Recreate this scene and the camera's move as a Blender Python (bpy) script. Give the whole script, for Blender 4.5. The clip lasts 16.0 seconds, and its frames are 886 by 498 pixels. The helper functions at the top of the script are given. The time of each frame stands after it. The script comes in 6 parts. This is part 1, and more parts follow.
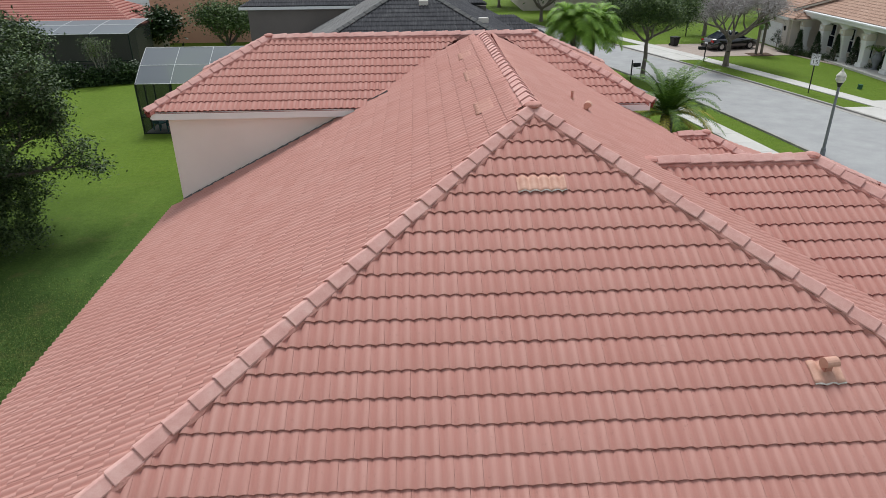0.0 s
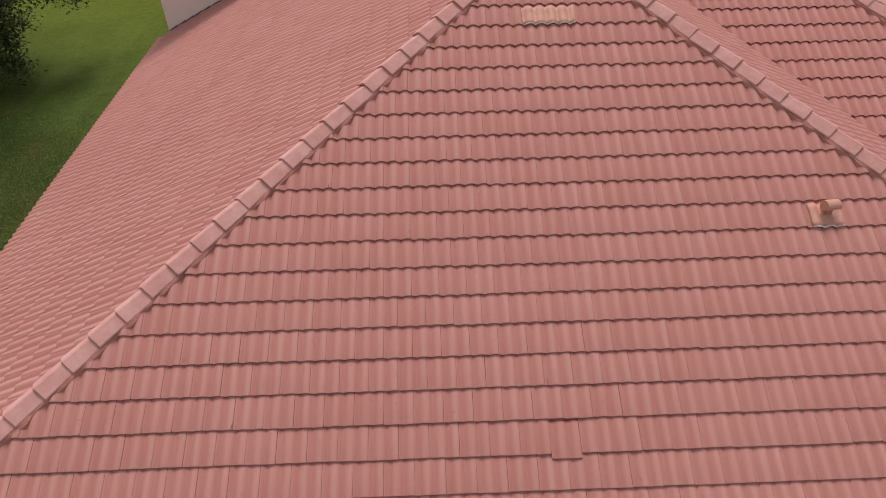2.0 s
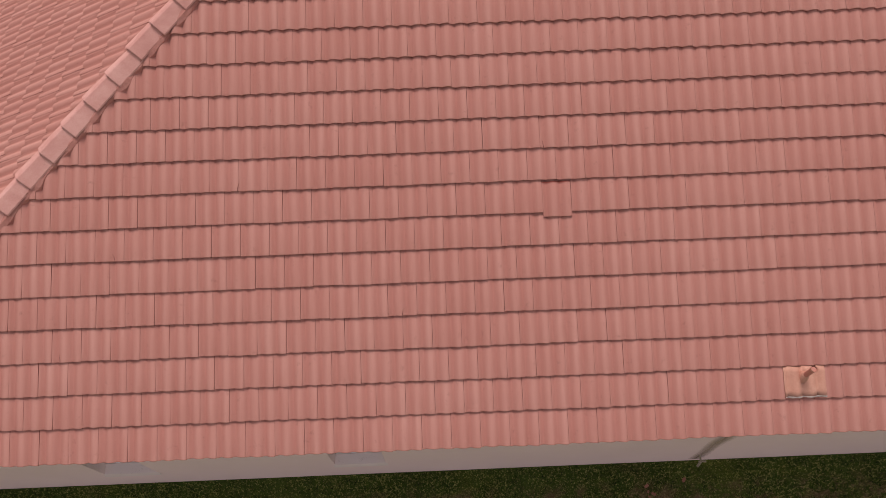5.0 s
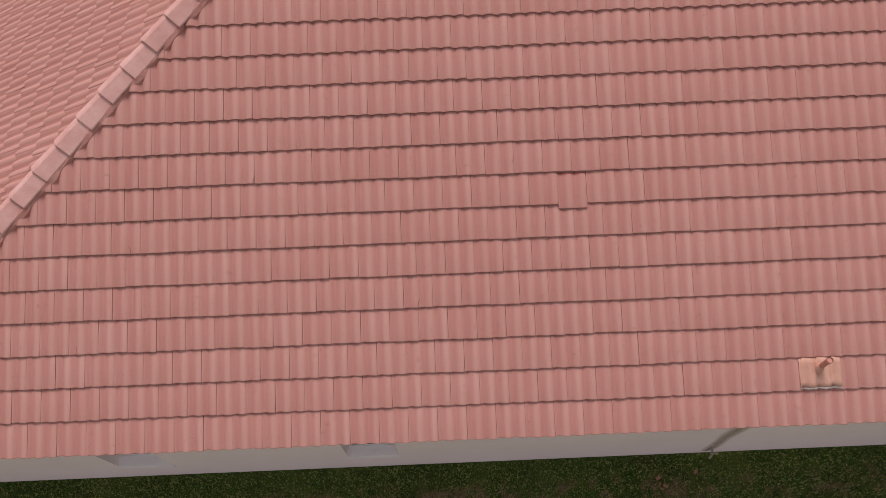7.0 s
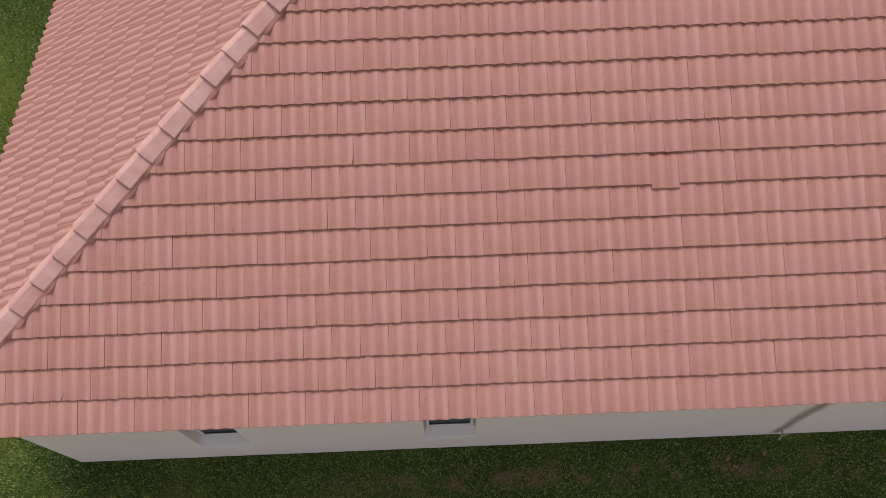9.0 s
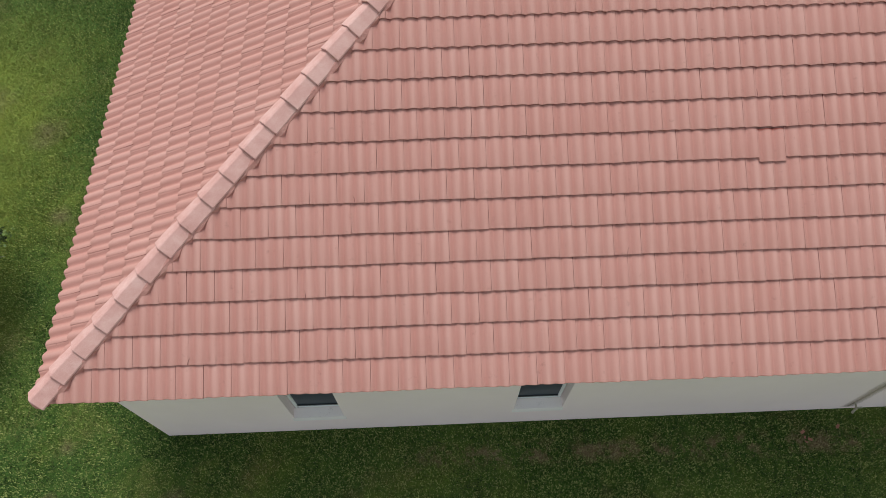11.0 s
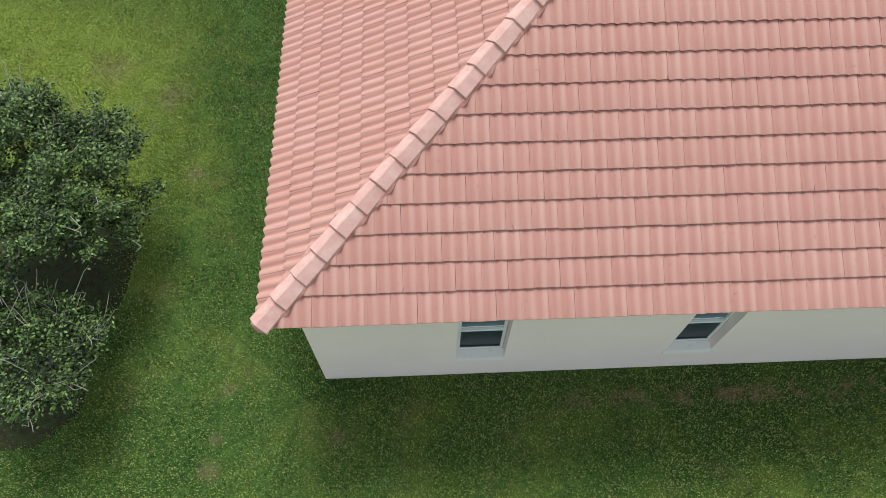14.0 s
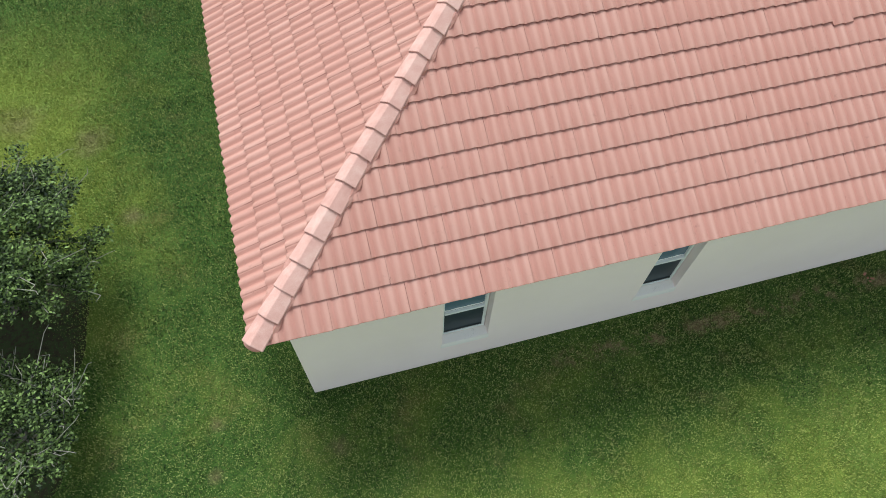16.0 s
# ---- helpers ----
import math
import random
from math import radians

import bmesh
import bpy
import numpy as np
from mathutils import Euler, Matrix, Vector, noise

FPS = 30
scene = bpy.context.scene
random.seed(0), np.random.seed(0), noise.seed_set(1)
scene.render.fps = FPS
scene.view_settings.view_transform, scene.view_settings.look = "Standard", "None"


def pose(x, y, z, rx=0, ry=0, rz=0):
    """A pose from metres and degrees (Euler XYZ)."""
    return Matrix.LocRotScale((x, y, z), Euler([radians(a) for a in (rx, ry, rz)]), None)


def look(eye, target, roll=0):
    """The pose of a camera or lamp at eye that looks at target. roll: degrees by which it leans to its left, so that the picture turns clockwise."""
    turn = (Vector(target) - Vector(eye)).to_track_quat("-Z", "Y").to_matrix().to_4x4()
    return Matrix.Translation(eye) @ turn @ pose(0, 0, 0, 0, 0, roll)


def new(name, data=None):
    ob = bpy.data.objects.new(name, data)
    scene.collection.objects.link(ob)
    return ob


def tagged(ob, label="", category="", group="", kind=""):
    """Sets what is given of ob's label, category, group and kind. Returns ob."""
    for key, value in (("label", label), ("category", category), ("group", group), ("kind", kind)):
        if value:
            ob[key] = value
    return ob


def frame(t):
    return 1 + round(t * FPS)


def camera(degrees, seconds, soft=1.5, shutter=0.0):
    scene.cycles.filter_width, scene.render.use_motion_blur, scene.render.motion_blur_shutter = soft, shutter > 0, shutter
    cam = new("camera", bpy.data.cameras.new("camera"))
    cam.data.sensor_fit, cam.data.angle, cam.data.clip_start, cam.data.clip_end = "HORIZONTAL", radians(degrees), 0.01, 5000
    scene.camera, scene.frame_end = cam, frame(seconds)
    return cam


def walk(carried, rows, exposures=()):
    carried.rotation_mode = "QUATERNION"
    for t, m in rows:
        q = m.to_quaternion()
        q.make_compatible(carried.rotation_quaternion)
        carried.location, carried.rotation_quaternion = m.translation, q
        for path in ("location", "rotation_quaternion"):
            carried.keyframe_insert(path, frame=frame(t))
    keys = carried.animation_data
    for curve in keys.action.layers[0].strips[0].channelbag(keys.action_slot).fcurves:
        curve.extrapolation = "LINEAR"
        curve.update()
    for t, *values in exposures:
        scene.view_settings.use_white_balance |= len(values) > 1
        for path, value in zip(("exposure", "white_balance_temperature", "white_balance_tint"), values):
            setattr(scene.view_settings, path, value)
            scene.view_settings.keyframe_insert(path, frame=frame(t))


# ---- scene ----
cam = camera(66.99, 16.0, 0.5)
# seconds, x, y, z, yaw, pitch, roll
ROWS = [
    (0.0, 6.748, -1.740, 9.687, -2.07, -25.94, 0.62),
    (0.5, 6.721, -1.715, 9.689, -2.01, -29.81, 0.72),
    (1.0, 6.749, -1.694, 9.678, -2.02, -33.21, 0.68),
    (1.5, 6.766, -1.650, 9.679, -2.13, -36.40, 0.69),
    (2.0, 6.761, -1.605, 9.673, -2.03, -39.82, 0.61),
    (2.5, 6.722, -1.586, 9.680, -2.04, -43.32, 0.72),
    (3.0, 6.682, -1.615, 9.716, -2.01, -46.99, 0.67),
    (3.5, 6.665, -1.644, 9.745, -2.01, -51.02, 0.66),
    (4.0, 6.686, -1.622, 9.763, -2.20, -55.04, 0.54),
    (4.5, 6.742, -1.592, 9.783, -2.31, -59.14, 0.52),
    (4.7, 6.786, -1.554, 9.813, -2.22, -60.76, 0.59),
    (7.0, 6.646, -1.585, 9.802, -2.19, -61.33, 0.87),
    (7.5, 6.491, -1.592, 9.826, -2.25, -61.53, 0.79),
    (8.0, 6.266, -1.621, 9.838, -2.27, -61.46, 0.79),
    (8.5, 5.988, -1.698, 9.835, -2.19, -61.57, 0.94),
    (9.0, 5.694, -1.802, 9.856, -2.00, -61.43, 1.32),
    (11.5, 3.958, -2.259, 9.925, -2.25, -61.27, 0.36),
    (12.0, 3.596, -2.366, 9.940, -2.23, -61.25, 0.35),
    (12.5, 3.185, -2.499, 9.937, -2.32, -61.29, 0.11),
    (13.0, 2.761, -2.664, 9.963, -2.32, -61.14, -0.06),
    (13.5, 2.336, -2.820, 9.942, -2.37, -61.10, -0.18),
    (14.0, 1.895, -2.922, 9.920, -2.38, -61.30, -0.38),
    (14.5, 1.473, -2.963, 9.943, -2.38, -61.16, -0.33),
    (15.0, 1.246, -2.975, 9.929, -3.85, -60.89, -0.62),
    (15.5, 1.198, -3.017, 9.907, -9.25, -60.73, -0.93),
    (16.0, 1.185, -3.108, 9.895, -15.08, -60.57, -1.13),
]
EXPOSURES = [(0.0, 0.03, 6200, 6), (2.0, -0.28, 7250, 30), (4.7, -0.33, 7750, 34), (6.8, -0.24, 7000, 24), (9.2, -0.11, 6550, 12), (11.3, 0.13, 6150, 1), (13.0, 0.33, 6000, -3), (16.0, 0.5, 6000, -6)]
walk(cam, [(t, pose(x, y, z, 90 + pitch, roll, yaw)) for t, x, y, z, yaw, pitch, roll in ROWS], EXPOSURES)

# ---- light ----
SUN_TO = Vector((0.0, 0.47, 0.883)).normalized()
world = bpy.data.worlds.new("overcast_sky")
scene.world = world
world.use_nodes = True
wn = world.node_tree.nodes
sky = wn.new("ShaderNodeTexSky")
sky.sky_type, sky.sun_disc = "NISHITA", False
sky.sun_elevation = math.asin(SUN_TO.z)
sky.sun_rotation = math.atan2(SUN_TO.x, SUN_TO.y)
sky.air_density, sky.dust_density, sky.ozone_density = 1.0, 1.5, 1.5
grey = wn.new("ShaderNodeHueSaturation")
grey.inputs["Saturation"].default_value = 0.2
world.node_tree.links.new(sky.outputs["Color"], grey.inputs["Color"])
world.node_tree.links.new(grey.outputs["Color"], wn["Background"].inputs["Color"])
wn["Background"].inputs["Strength"].default_value = 0.15
sun = new("sun", bpy.data.lights.new("sun", "SUN"))
sun.data.energy, sun.data.angle, sun.data.color = 2.5, radians(22), (1.0, 0.965, 0.915)
sun.matrix_world = look(SUN_TO * 100, (0, 0, 0))

# ---- materials ----


def material(name, colour, rough=0.8, metal=0.0, spec=0.5):
    """A principled material; returns it with its tree, its shader node and a helper that adds nodes."""
    mat = bpy.data.materials.new(name)
    mat.use_nodes = True
    tree = mat.node_tree
    shader = tree.nodes["Principled BSDF"]
    shader.inputs["Base Color"].default_value = (*colour, 1)
    shader.inputs["Roughness"].default_value = rough
    shader.inputs["Metallic"].default_value = metal
    shader.inputs["Specular IOR Level"].default_value = spec

    def node(kind, **given):
        made = tree.nodes.new("ShaderNode" + kind)
        for key, value in given.items():
            if isinstance(value, bpy.types.NodeSocket):
                tree.links.new(value, made.inputs[key.replace("_", " ")])
            else:
                made.inputs[key.replace("_", " ")].default_value = value
        return made

    return mat, tree, shader, node


def place_coords(tree, node, stretch=(1, 1, 1)):
    geo = tree.nodes.new("ShaderNodeNewGeometry")
    mapping = node("Mapping", Scale=stretch)
    tree.links.new(geo.outputs["Position"], mapping.inputs["Vector"])
    return mapping.outputs["Vector"], geo


def ramp(tree, source, stops):
    made = tree.nodes.new("ShaderNodeValToRGB")
    while len(made.color_ramp.elements) < len(stops):
        made.color_ramp.elements.new(0.5)
    for element, (at, colour) in zip(made.color_ramp.elements, stops):
        element.position, element.color = at, (*colour, 1)
    tree.links.new(source, made.inputs["Fac"])
    return made.outputs["Color"]


def mixed(tree, a, b, factor, blend="MIX"):
    made = tree.nodes.new("ShaderNodeMix")
    made.data_type, made.blend_type = "RGBA", blend
    for socket, value in ((made.inputs[0], factor), (made.inputs[6], a), (made.inputs[7], b)):
        if isinstance(value, bpy.types.NodeSocket):
            tree.links.new(value, socket)
        elif isinstance(value, tuple):
            socket.default_value = (*value, 1)
        else:
            socket.default_value = value
    return made.outputs[2]


def sums(tree, operation, a, b):
    made = tree.nodes.new("ShaderNodeMath")
    made.operation = operation
    for socket, value in zip(made.inputs, (a, b)):
        if isinstance(value, bpy.types.NodeSocket):
            tree.links.new(value, socket)
        else:
            socket.default_value = value
    return made.outputs[0]


def relief(tree, shader, height, strength, distance):
    made = tree.nodes.new("ShaderNodeBump")
    made.inputs["Strength"].default_value, made.inputs["Distance"].default_value = strength, distance
    tree.links.new(height, made.inputs["Height"])
    tree.links.new(made.outputs["Normal"], shader.inputs["Normal"])


def speckled(name, stops, scale, rough=0.85, fine=60.0, bump=0.3, depth=0.01, stretch=(1, 1, 1), spec=0.3, metal=0.0):
    """A surface whose colour wanders over two scales of noise, with fine relief."""
    mat, tree, shader, node = material(name, stops[0][1], rough, metal, spec)
    at, geo = place_coords(tree, node, stretch)
    big = node("TexNoise", Vector=at, Scale=scale, Detail=4.0, Roughness=0.6)
    small = node("TexNoise", Vector=at, Scale=fine, Detail=3.0, Roughness=0.7)
    wander = sums(tree, "ADD", sums(tree, "MULTIPLY", big.outputs["Fac"], 0.65), sums(tree, "MULTIPLY", small.outputs["Fac"], 0.35))
    tree.links.new(ramp(tree, wander, stops), shader.inputs["Base Color"])
    relief(tree, shader, small.outputs["Fac"], bump, depth)
    return mat


def tile_material(name, low, mid, high, stretch, stain=(0.1, 0.05, 0.045), dirt=0.3, worn=None):
    """Concrete roof tile: each tile a shade of its own, faint streaks down the slope, lichen and grime."""
    mat, tree, shader, node = material(name, mid, 0.85, 0.0, 0.12)
    at, geo = place_coords(tree, node, stretch)
    free, _ = place_coords(tree, node)
    info = tree.nodes.new("ShaderNodeObjectInfo")
    own = sums(tree, "FRACT", sums(tree, "ADD", info.outputs["Random"], geo.outputs["Random Per Island"]), 0.0)
    streak = node("TexNoise", Vector=at, Scale=1.0, Detail=3.0, Roughness=0.6)
    cloud = node("TexNoise", Vector=free, Scale=0.7, Detail=3.0, Roughness=0.6)
    grain = node("TexNoise", Vector=free, Scale=110.0, Detail=3.0, Roughness=0.7)
    blotch = node("TexNoise", Vector=free, Scale=9.0, Detail=5.0, Roughness=0.7)
    mix = sums(tree, "ADD", sums(tree, "MULTIPLY", own, 0.06), sums(tree, "MULTIPLY", streak.outputs["Fac"], 0.42))
    mix = sums(tree, "ADD", mix, sums(tree, "MULTIPLY", cloud.outputs["Fac"], 0.22))
    mix = sums(tree, "ADD", mix, sums(tree, "MULTIPLY", grain.outputs["Fac"], 0.3))
    colour = ramp(tree, mix, ((0.28, low), (0.5, mid), (0.72, high)))
    # crest above 0 pales the crown; below 0 paints shade on nose and lap
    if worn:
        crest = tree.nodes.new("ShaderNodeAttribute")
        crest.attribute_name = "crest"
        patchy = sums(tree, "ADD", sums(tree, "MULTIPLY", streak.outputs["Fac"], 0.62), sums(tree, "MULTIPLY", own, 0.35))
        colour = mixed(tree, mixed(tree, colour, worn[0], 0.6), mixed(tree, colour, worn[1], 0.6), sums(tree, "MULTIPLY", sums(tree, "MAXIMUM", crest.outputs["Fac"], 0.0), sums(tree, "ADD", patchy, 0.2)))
        in_shade = sums(tree, "MULTIPLY", crest.outputs["Fac"], -1.0)
        in_shade.node.use_clamp = True
        colour = mixed(tree, colour, worn[2], in_shade)
    spots = ramp(tree, blotch.outputs["Fac"], ((0.62, (0, 0, 0)), (0.78, (dirt, dirt, dirt))))
    colour = mixed(tree, colour, stain, spots)
    tree.links.new(colour, shader.inputs["Base Color"])
    relief(tree, shader, grain.outputs["Fac"], 0.5, 0.005)
    return mat


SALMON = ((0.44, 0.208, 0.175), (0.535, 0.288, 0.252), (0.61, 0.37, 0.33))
# redder pans and bleached crowns, roll shading in the colour too; shade under noses and laps painted dark red
WORN_AND_SHADED = ((0.48, 0.215, 0.18), (0.585, 0.325, 0.28), (0.19, 0.028, 0.022))
M_TILE_X = tile_material("salmon_concrete_tile", *SALMON, (17, 1.4, 1.4), worn=WORN_AND_SHADED)
M_TILE_Y = tile_material("salmon_concrete_tile_turned", *SALMON, (1.4, 17, 1.4), worn=WORN_AND_SHADED)
M_CAP = tile_material("salmon_cap_tile", (0.5, 0.25, 0.22), (0.62, 0.355, 0.32), (0.74, 0.5, 0.46), (6, 6, 6), dirt=0.25)
M_PALE_TILE = tile_material("pale_new_tile", (0.5, 0.255, 0.205), (0.57, 0.315, 0.255), (0.62, 0.38, 0.32), (26, 1.6, 1.6))
M_MORTAR = speckled("red_mortar", ((0.3, (0.46, 0.2, 0.17)), (0.7, (0.58, 0.31, 0.27))), 6.0, fine=50.0, bump=0.6, depth=0.02)
M_DECK = speckled("dark_roof_deck", ((0.3, (0.2, 0.06, 0.048)), (0.7, (0.26, 0.085, 0.068))), 4.0)
M_GREY_DECK = speckled("dark_grey_deck", ((0.3, (0.03, 0.03, 0.033)), (0.7, (0.06, 0.06, 0.065))), 4.0)
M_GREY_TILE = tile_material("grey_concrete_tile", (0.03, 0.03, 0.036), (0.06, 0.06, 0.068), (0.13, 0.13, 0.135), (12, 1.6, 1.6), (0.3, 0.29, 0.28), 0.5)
# paler copy for the side slope, the sky's glancing light put into its colour
M_GREY_TILE_LIT = tile_material("grey_concrete_tile_lit", (0.1, 0.1, 0.105), (0.19, 0.185, 0.185), (0.3, 0.29, 0.285), (1.6, 20, 1.6), (0.03, 0.03, 0.03), 0.4)
M_GREY_CAP = tile_material("grey_cap_tile", (0.08, 0.08, 0.085), (0.14, 0.14, 0.14), (0.22, 0.21, 0.2), (6, 6, 6), (0.03, 0.03, 0.03), 0.5)
M_STUCCO = speckled("warm_grey_stucco", ((0.35, (0.89, 0.75, 0.74)), (0.65, (0.94, 0.8, 0.79))), 0.8, fine=90.0, bump=0.35, depth=0.006)
M_PEACH_STUCCO = speckled("pinkish_stucco", ((0.35, (0.8, 0.73, 0.69)), (0.65, (0.86, 0.79, 0.75))), 0.6, fine=80.0, bump=0.35, depth=0.006)
M_WHITE = speckled("white_paint", ((0.3, (0.77, 0.78, 0.79)), (0.7, (0.85, 0.85, 0.85))), 1.5, 0.55, fine=25.0, bump=0.05)
M_CONCRETE = speckled("pale_concrete", ((0.3, (0.47, 0.455, 0.435)), (0.7, (0.61, 0.59, 0.565))), 0.7, fine=25.0, bump=0.25)
M_ASPHALT = speckled("bleached_asphalt", ((0.32, (0.29, 0.29, 0.295)), (0.5, (0.335, 0.335, 0.34)), (0.68, (0.385, 0.385, 0.385))), 0.9, 0.9, fine=22.0, bump=0.4)


def lawn_dry_and_lit(tree, node, at):
    """How pale the lawn is: dry farther out, shade round house and trees kept dark in the colour, in uneven patches."""
    split = node("SeparateXYZ", Vector=at)
    wander = node("TexNoise", Vector=at, Scale=0.8, Detail=4.0, Roughness=0.65).outputs["Fac"]
    wander = sums(tree, "MULTIPLY", sums(tree, "SUBTRACT", wander, 0.5), 1.9)
    near = node("MapRange", Value=split.outputs["Y"])
    near.inputs["From Min"].default_value, near.inputs["From Max"].default_value = 10.0, 6.5
    west = sums(tree, "DIVIDE", sums(tree, "SUBTRACT", -1.5, split.outputs["X"]), 2.3)
    south = sums(tree, "DIVIDE", sums(tree, "SUBTRACT", -1.2, split.outputs["Y"]), 2.6)
    rear = node("MapRange", Value=split.outputs["Y"])
    rear.inputs["From Min"].default_value, rear.inputs["From Max"].default_value = 0.8, 3.8
    west = sums(tree, "MULTIPLY", west, rear.outputs["Result"])
    out = sums(tree, "ADD", sums(tree, "MAXIMUM", west, south), wander)
    out = sums(tree, "MULTIPLY", out, near.outputs["Result"])
    made = tree.nodes.new("ShaderNodeClamp")
    tree.links.new(out, made.inputs["Value"])
    return made.outputs["Result"]


def bare_mask(tree, node, at):
    """Worn patches along the drip line of the eave, where the soil shows."""
    split = node("SeparateXYZ", Vector=at)
    band = sums(tree, "ABSOLUTE", sums(tree, "ADD", split.outputs["Y"], 0.16), 0.0)
    band = node("MapRange", Value=band)
    band.inputs["From Min"].default_value, band.inputs["From Max"].default_value = 0.24, 0.06
    start = node("MapRange", Value=split.outputs["X"])
    start.inputs["From Min"].default_value, start.inputs["From Max"].default_value = 3.4, 4.4
    worn = node("TexNoise", Vector=at, Scale=3.2, Detail=5.0, Roughness=0.75)
    spots = node("MapRange", Value=worn.outputs["Fac"])
    spots.inputs["From Min"].default_value, spots.inputs["From Max"].default_value = 0.47, 0.6
    bare = sums(tree, "MULTIPLY", sums(tree, "MULTIPLY", band.outputs["Result"], start.outputs["Result"]), spots.outputs["Result"])
    for x, y, r in ((-1.3, -0.98, 0.24), (-1.25, -0.54, 0.17), (0.52, -0.57, 0.22), (-1.15, 0.2, 0.16), (-2.85, 6.05, 0.5), (-4.15, 6.8, 0.6), (-2.2, 4.2, 0.3)):
        away = tree.nodes.new("ShaderNodeVectorMath")
        away.operation = "DISTANCE"
        tree.links.new(at, away.inputs[0])
        away.inputs[1].default_value = (x, y, 0)
        ragged = sums(tree, "ADD", away.outputs["Value"], sums(tree, "MULTIPLY", worn.outputs["Fac"], r * 1.4))
        spot = node("MapRange", Value=ragged)
        spot.inputs["From Min"].default_value, spot.inputs["From Max"].default_value, spot.inputs["To Max"].default_value = 1.6 * r, 0.6 * r, 0.75
        bare = sums(tree, "MAXIMUM", bare, spot.outputs["Result"])
    return bare


def grass_material():
    mat, tree, shader, node = material("lawn_grass", (0.08, 0.15, 0.03), 0.9, 0.0, 0.15)
    at, geo = place_coords(tree, node)
    broad = node("TexNoise", Vector=at, Scale=0.35, Detail=4.0, Roughness=0.6)
    tuft = node("TexNoise", Vector=at, Scale=13.0, Detail=6.0, Roughness=0.75)
    blade = node("TexNoise", Vector=at, Scale=55.0, Detail=3.0, Roughness=0.7)
    mow, _ = place_coords(tree, node, (1.1, 0.12, 1))
    stripe = node("TexNoise", Vector=mow, Scale=1.0, Detail=1.0)
    mix = sums(tree, "ADD", sums(tree, "MULTIPLY", broad.outputs["Fac"], 0.3), sums(tree, "MULTIPLY", tuft.outputs["Fac"], 0.45))
    mix = sums(tree, "ADD", mix, sums(tree, "MULTIPLY", blade.outputs["Fac"], 0.25))
    colour = ramp(tree, mix, ((0.36, (0.02, 0.046, 0.009)), (0.47, (0.063, 0.12, 0.025)), (0.57, (0.122, 0.192, 0.042)), (0.68, (0.23, 0.27, 0.065))))
    dry = ramp(tree, node("TexNoise", Vector=at, Scale=0.9, Detail=5.0, Roughness=0.7).outputs["Fac"], ((0.56, (0, 0, 0)), (0.74, (0.7, 0.7, 0.7))))
    colour = mixed(tree, colour, (0.2, 0.17, 0.07), dry)
    colour = mixed(tree, colour, (0.3, 0.34, 0.065), sums(tree, "MULTIPLY", lawn_dry_and_lit(tree, node, at), 0.75))
    colour = mixed(tree, colour, ramp(tree, stripe.outputs["Fac"], ((0.4, (0.82, 0.86, 0.8)), (0.6, (1, 1, 1)))), 1.0, "MULTIPLY")
    colour = mixed(tree, colour, (0.24, 0.18, 0.1), bare_mask(tree, node, at))
    # sunlight painted on the far lawn: brighter beyond the lawn tree's shade
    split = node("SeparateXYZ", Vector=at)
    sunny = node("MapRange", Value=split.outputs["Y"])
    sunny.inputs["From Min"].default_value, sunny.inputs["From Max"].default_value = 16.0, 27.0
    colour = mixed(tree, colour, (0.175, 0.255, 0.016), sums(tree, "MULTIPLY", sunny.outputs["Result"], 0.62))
    patchy = node("TexNoise", Vector=at, Scale=4.0, Detail=6.0, Roughness=0.8)
    colour = mixed(tree, colour, ramp(tree, patchy.outputs["Fac"], ((0.3, (0.6, 0.66, 0.6)), (0.7, (1.0, 1.0, 1.0)))), 1.0, "MULTIPLY")
    tree.links.new(colour, shader.inputs["Base Color"])
    relief(tree, shader, sums(tree, "ADD", tuft.outputs["Fac"], blade.outputs["Fac"]), 0.7, 0.04)
    return mat


M_GRASS = grass_material()


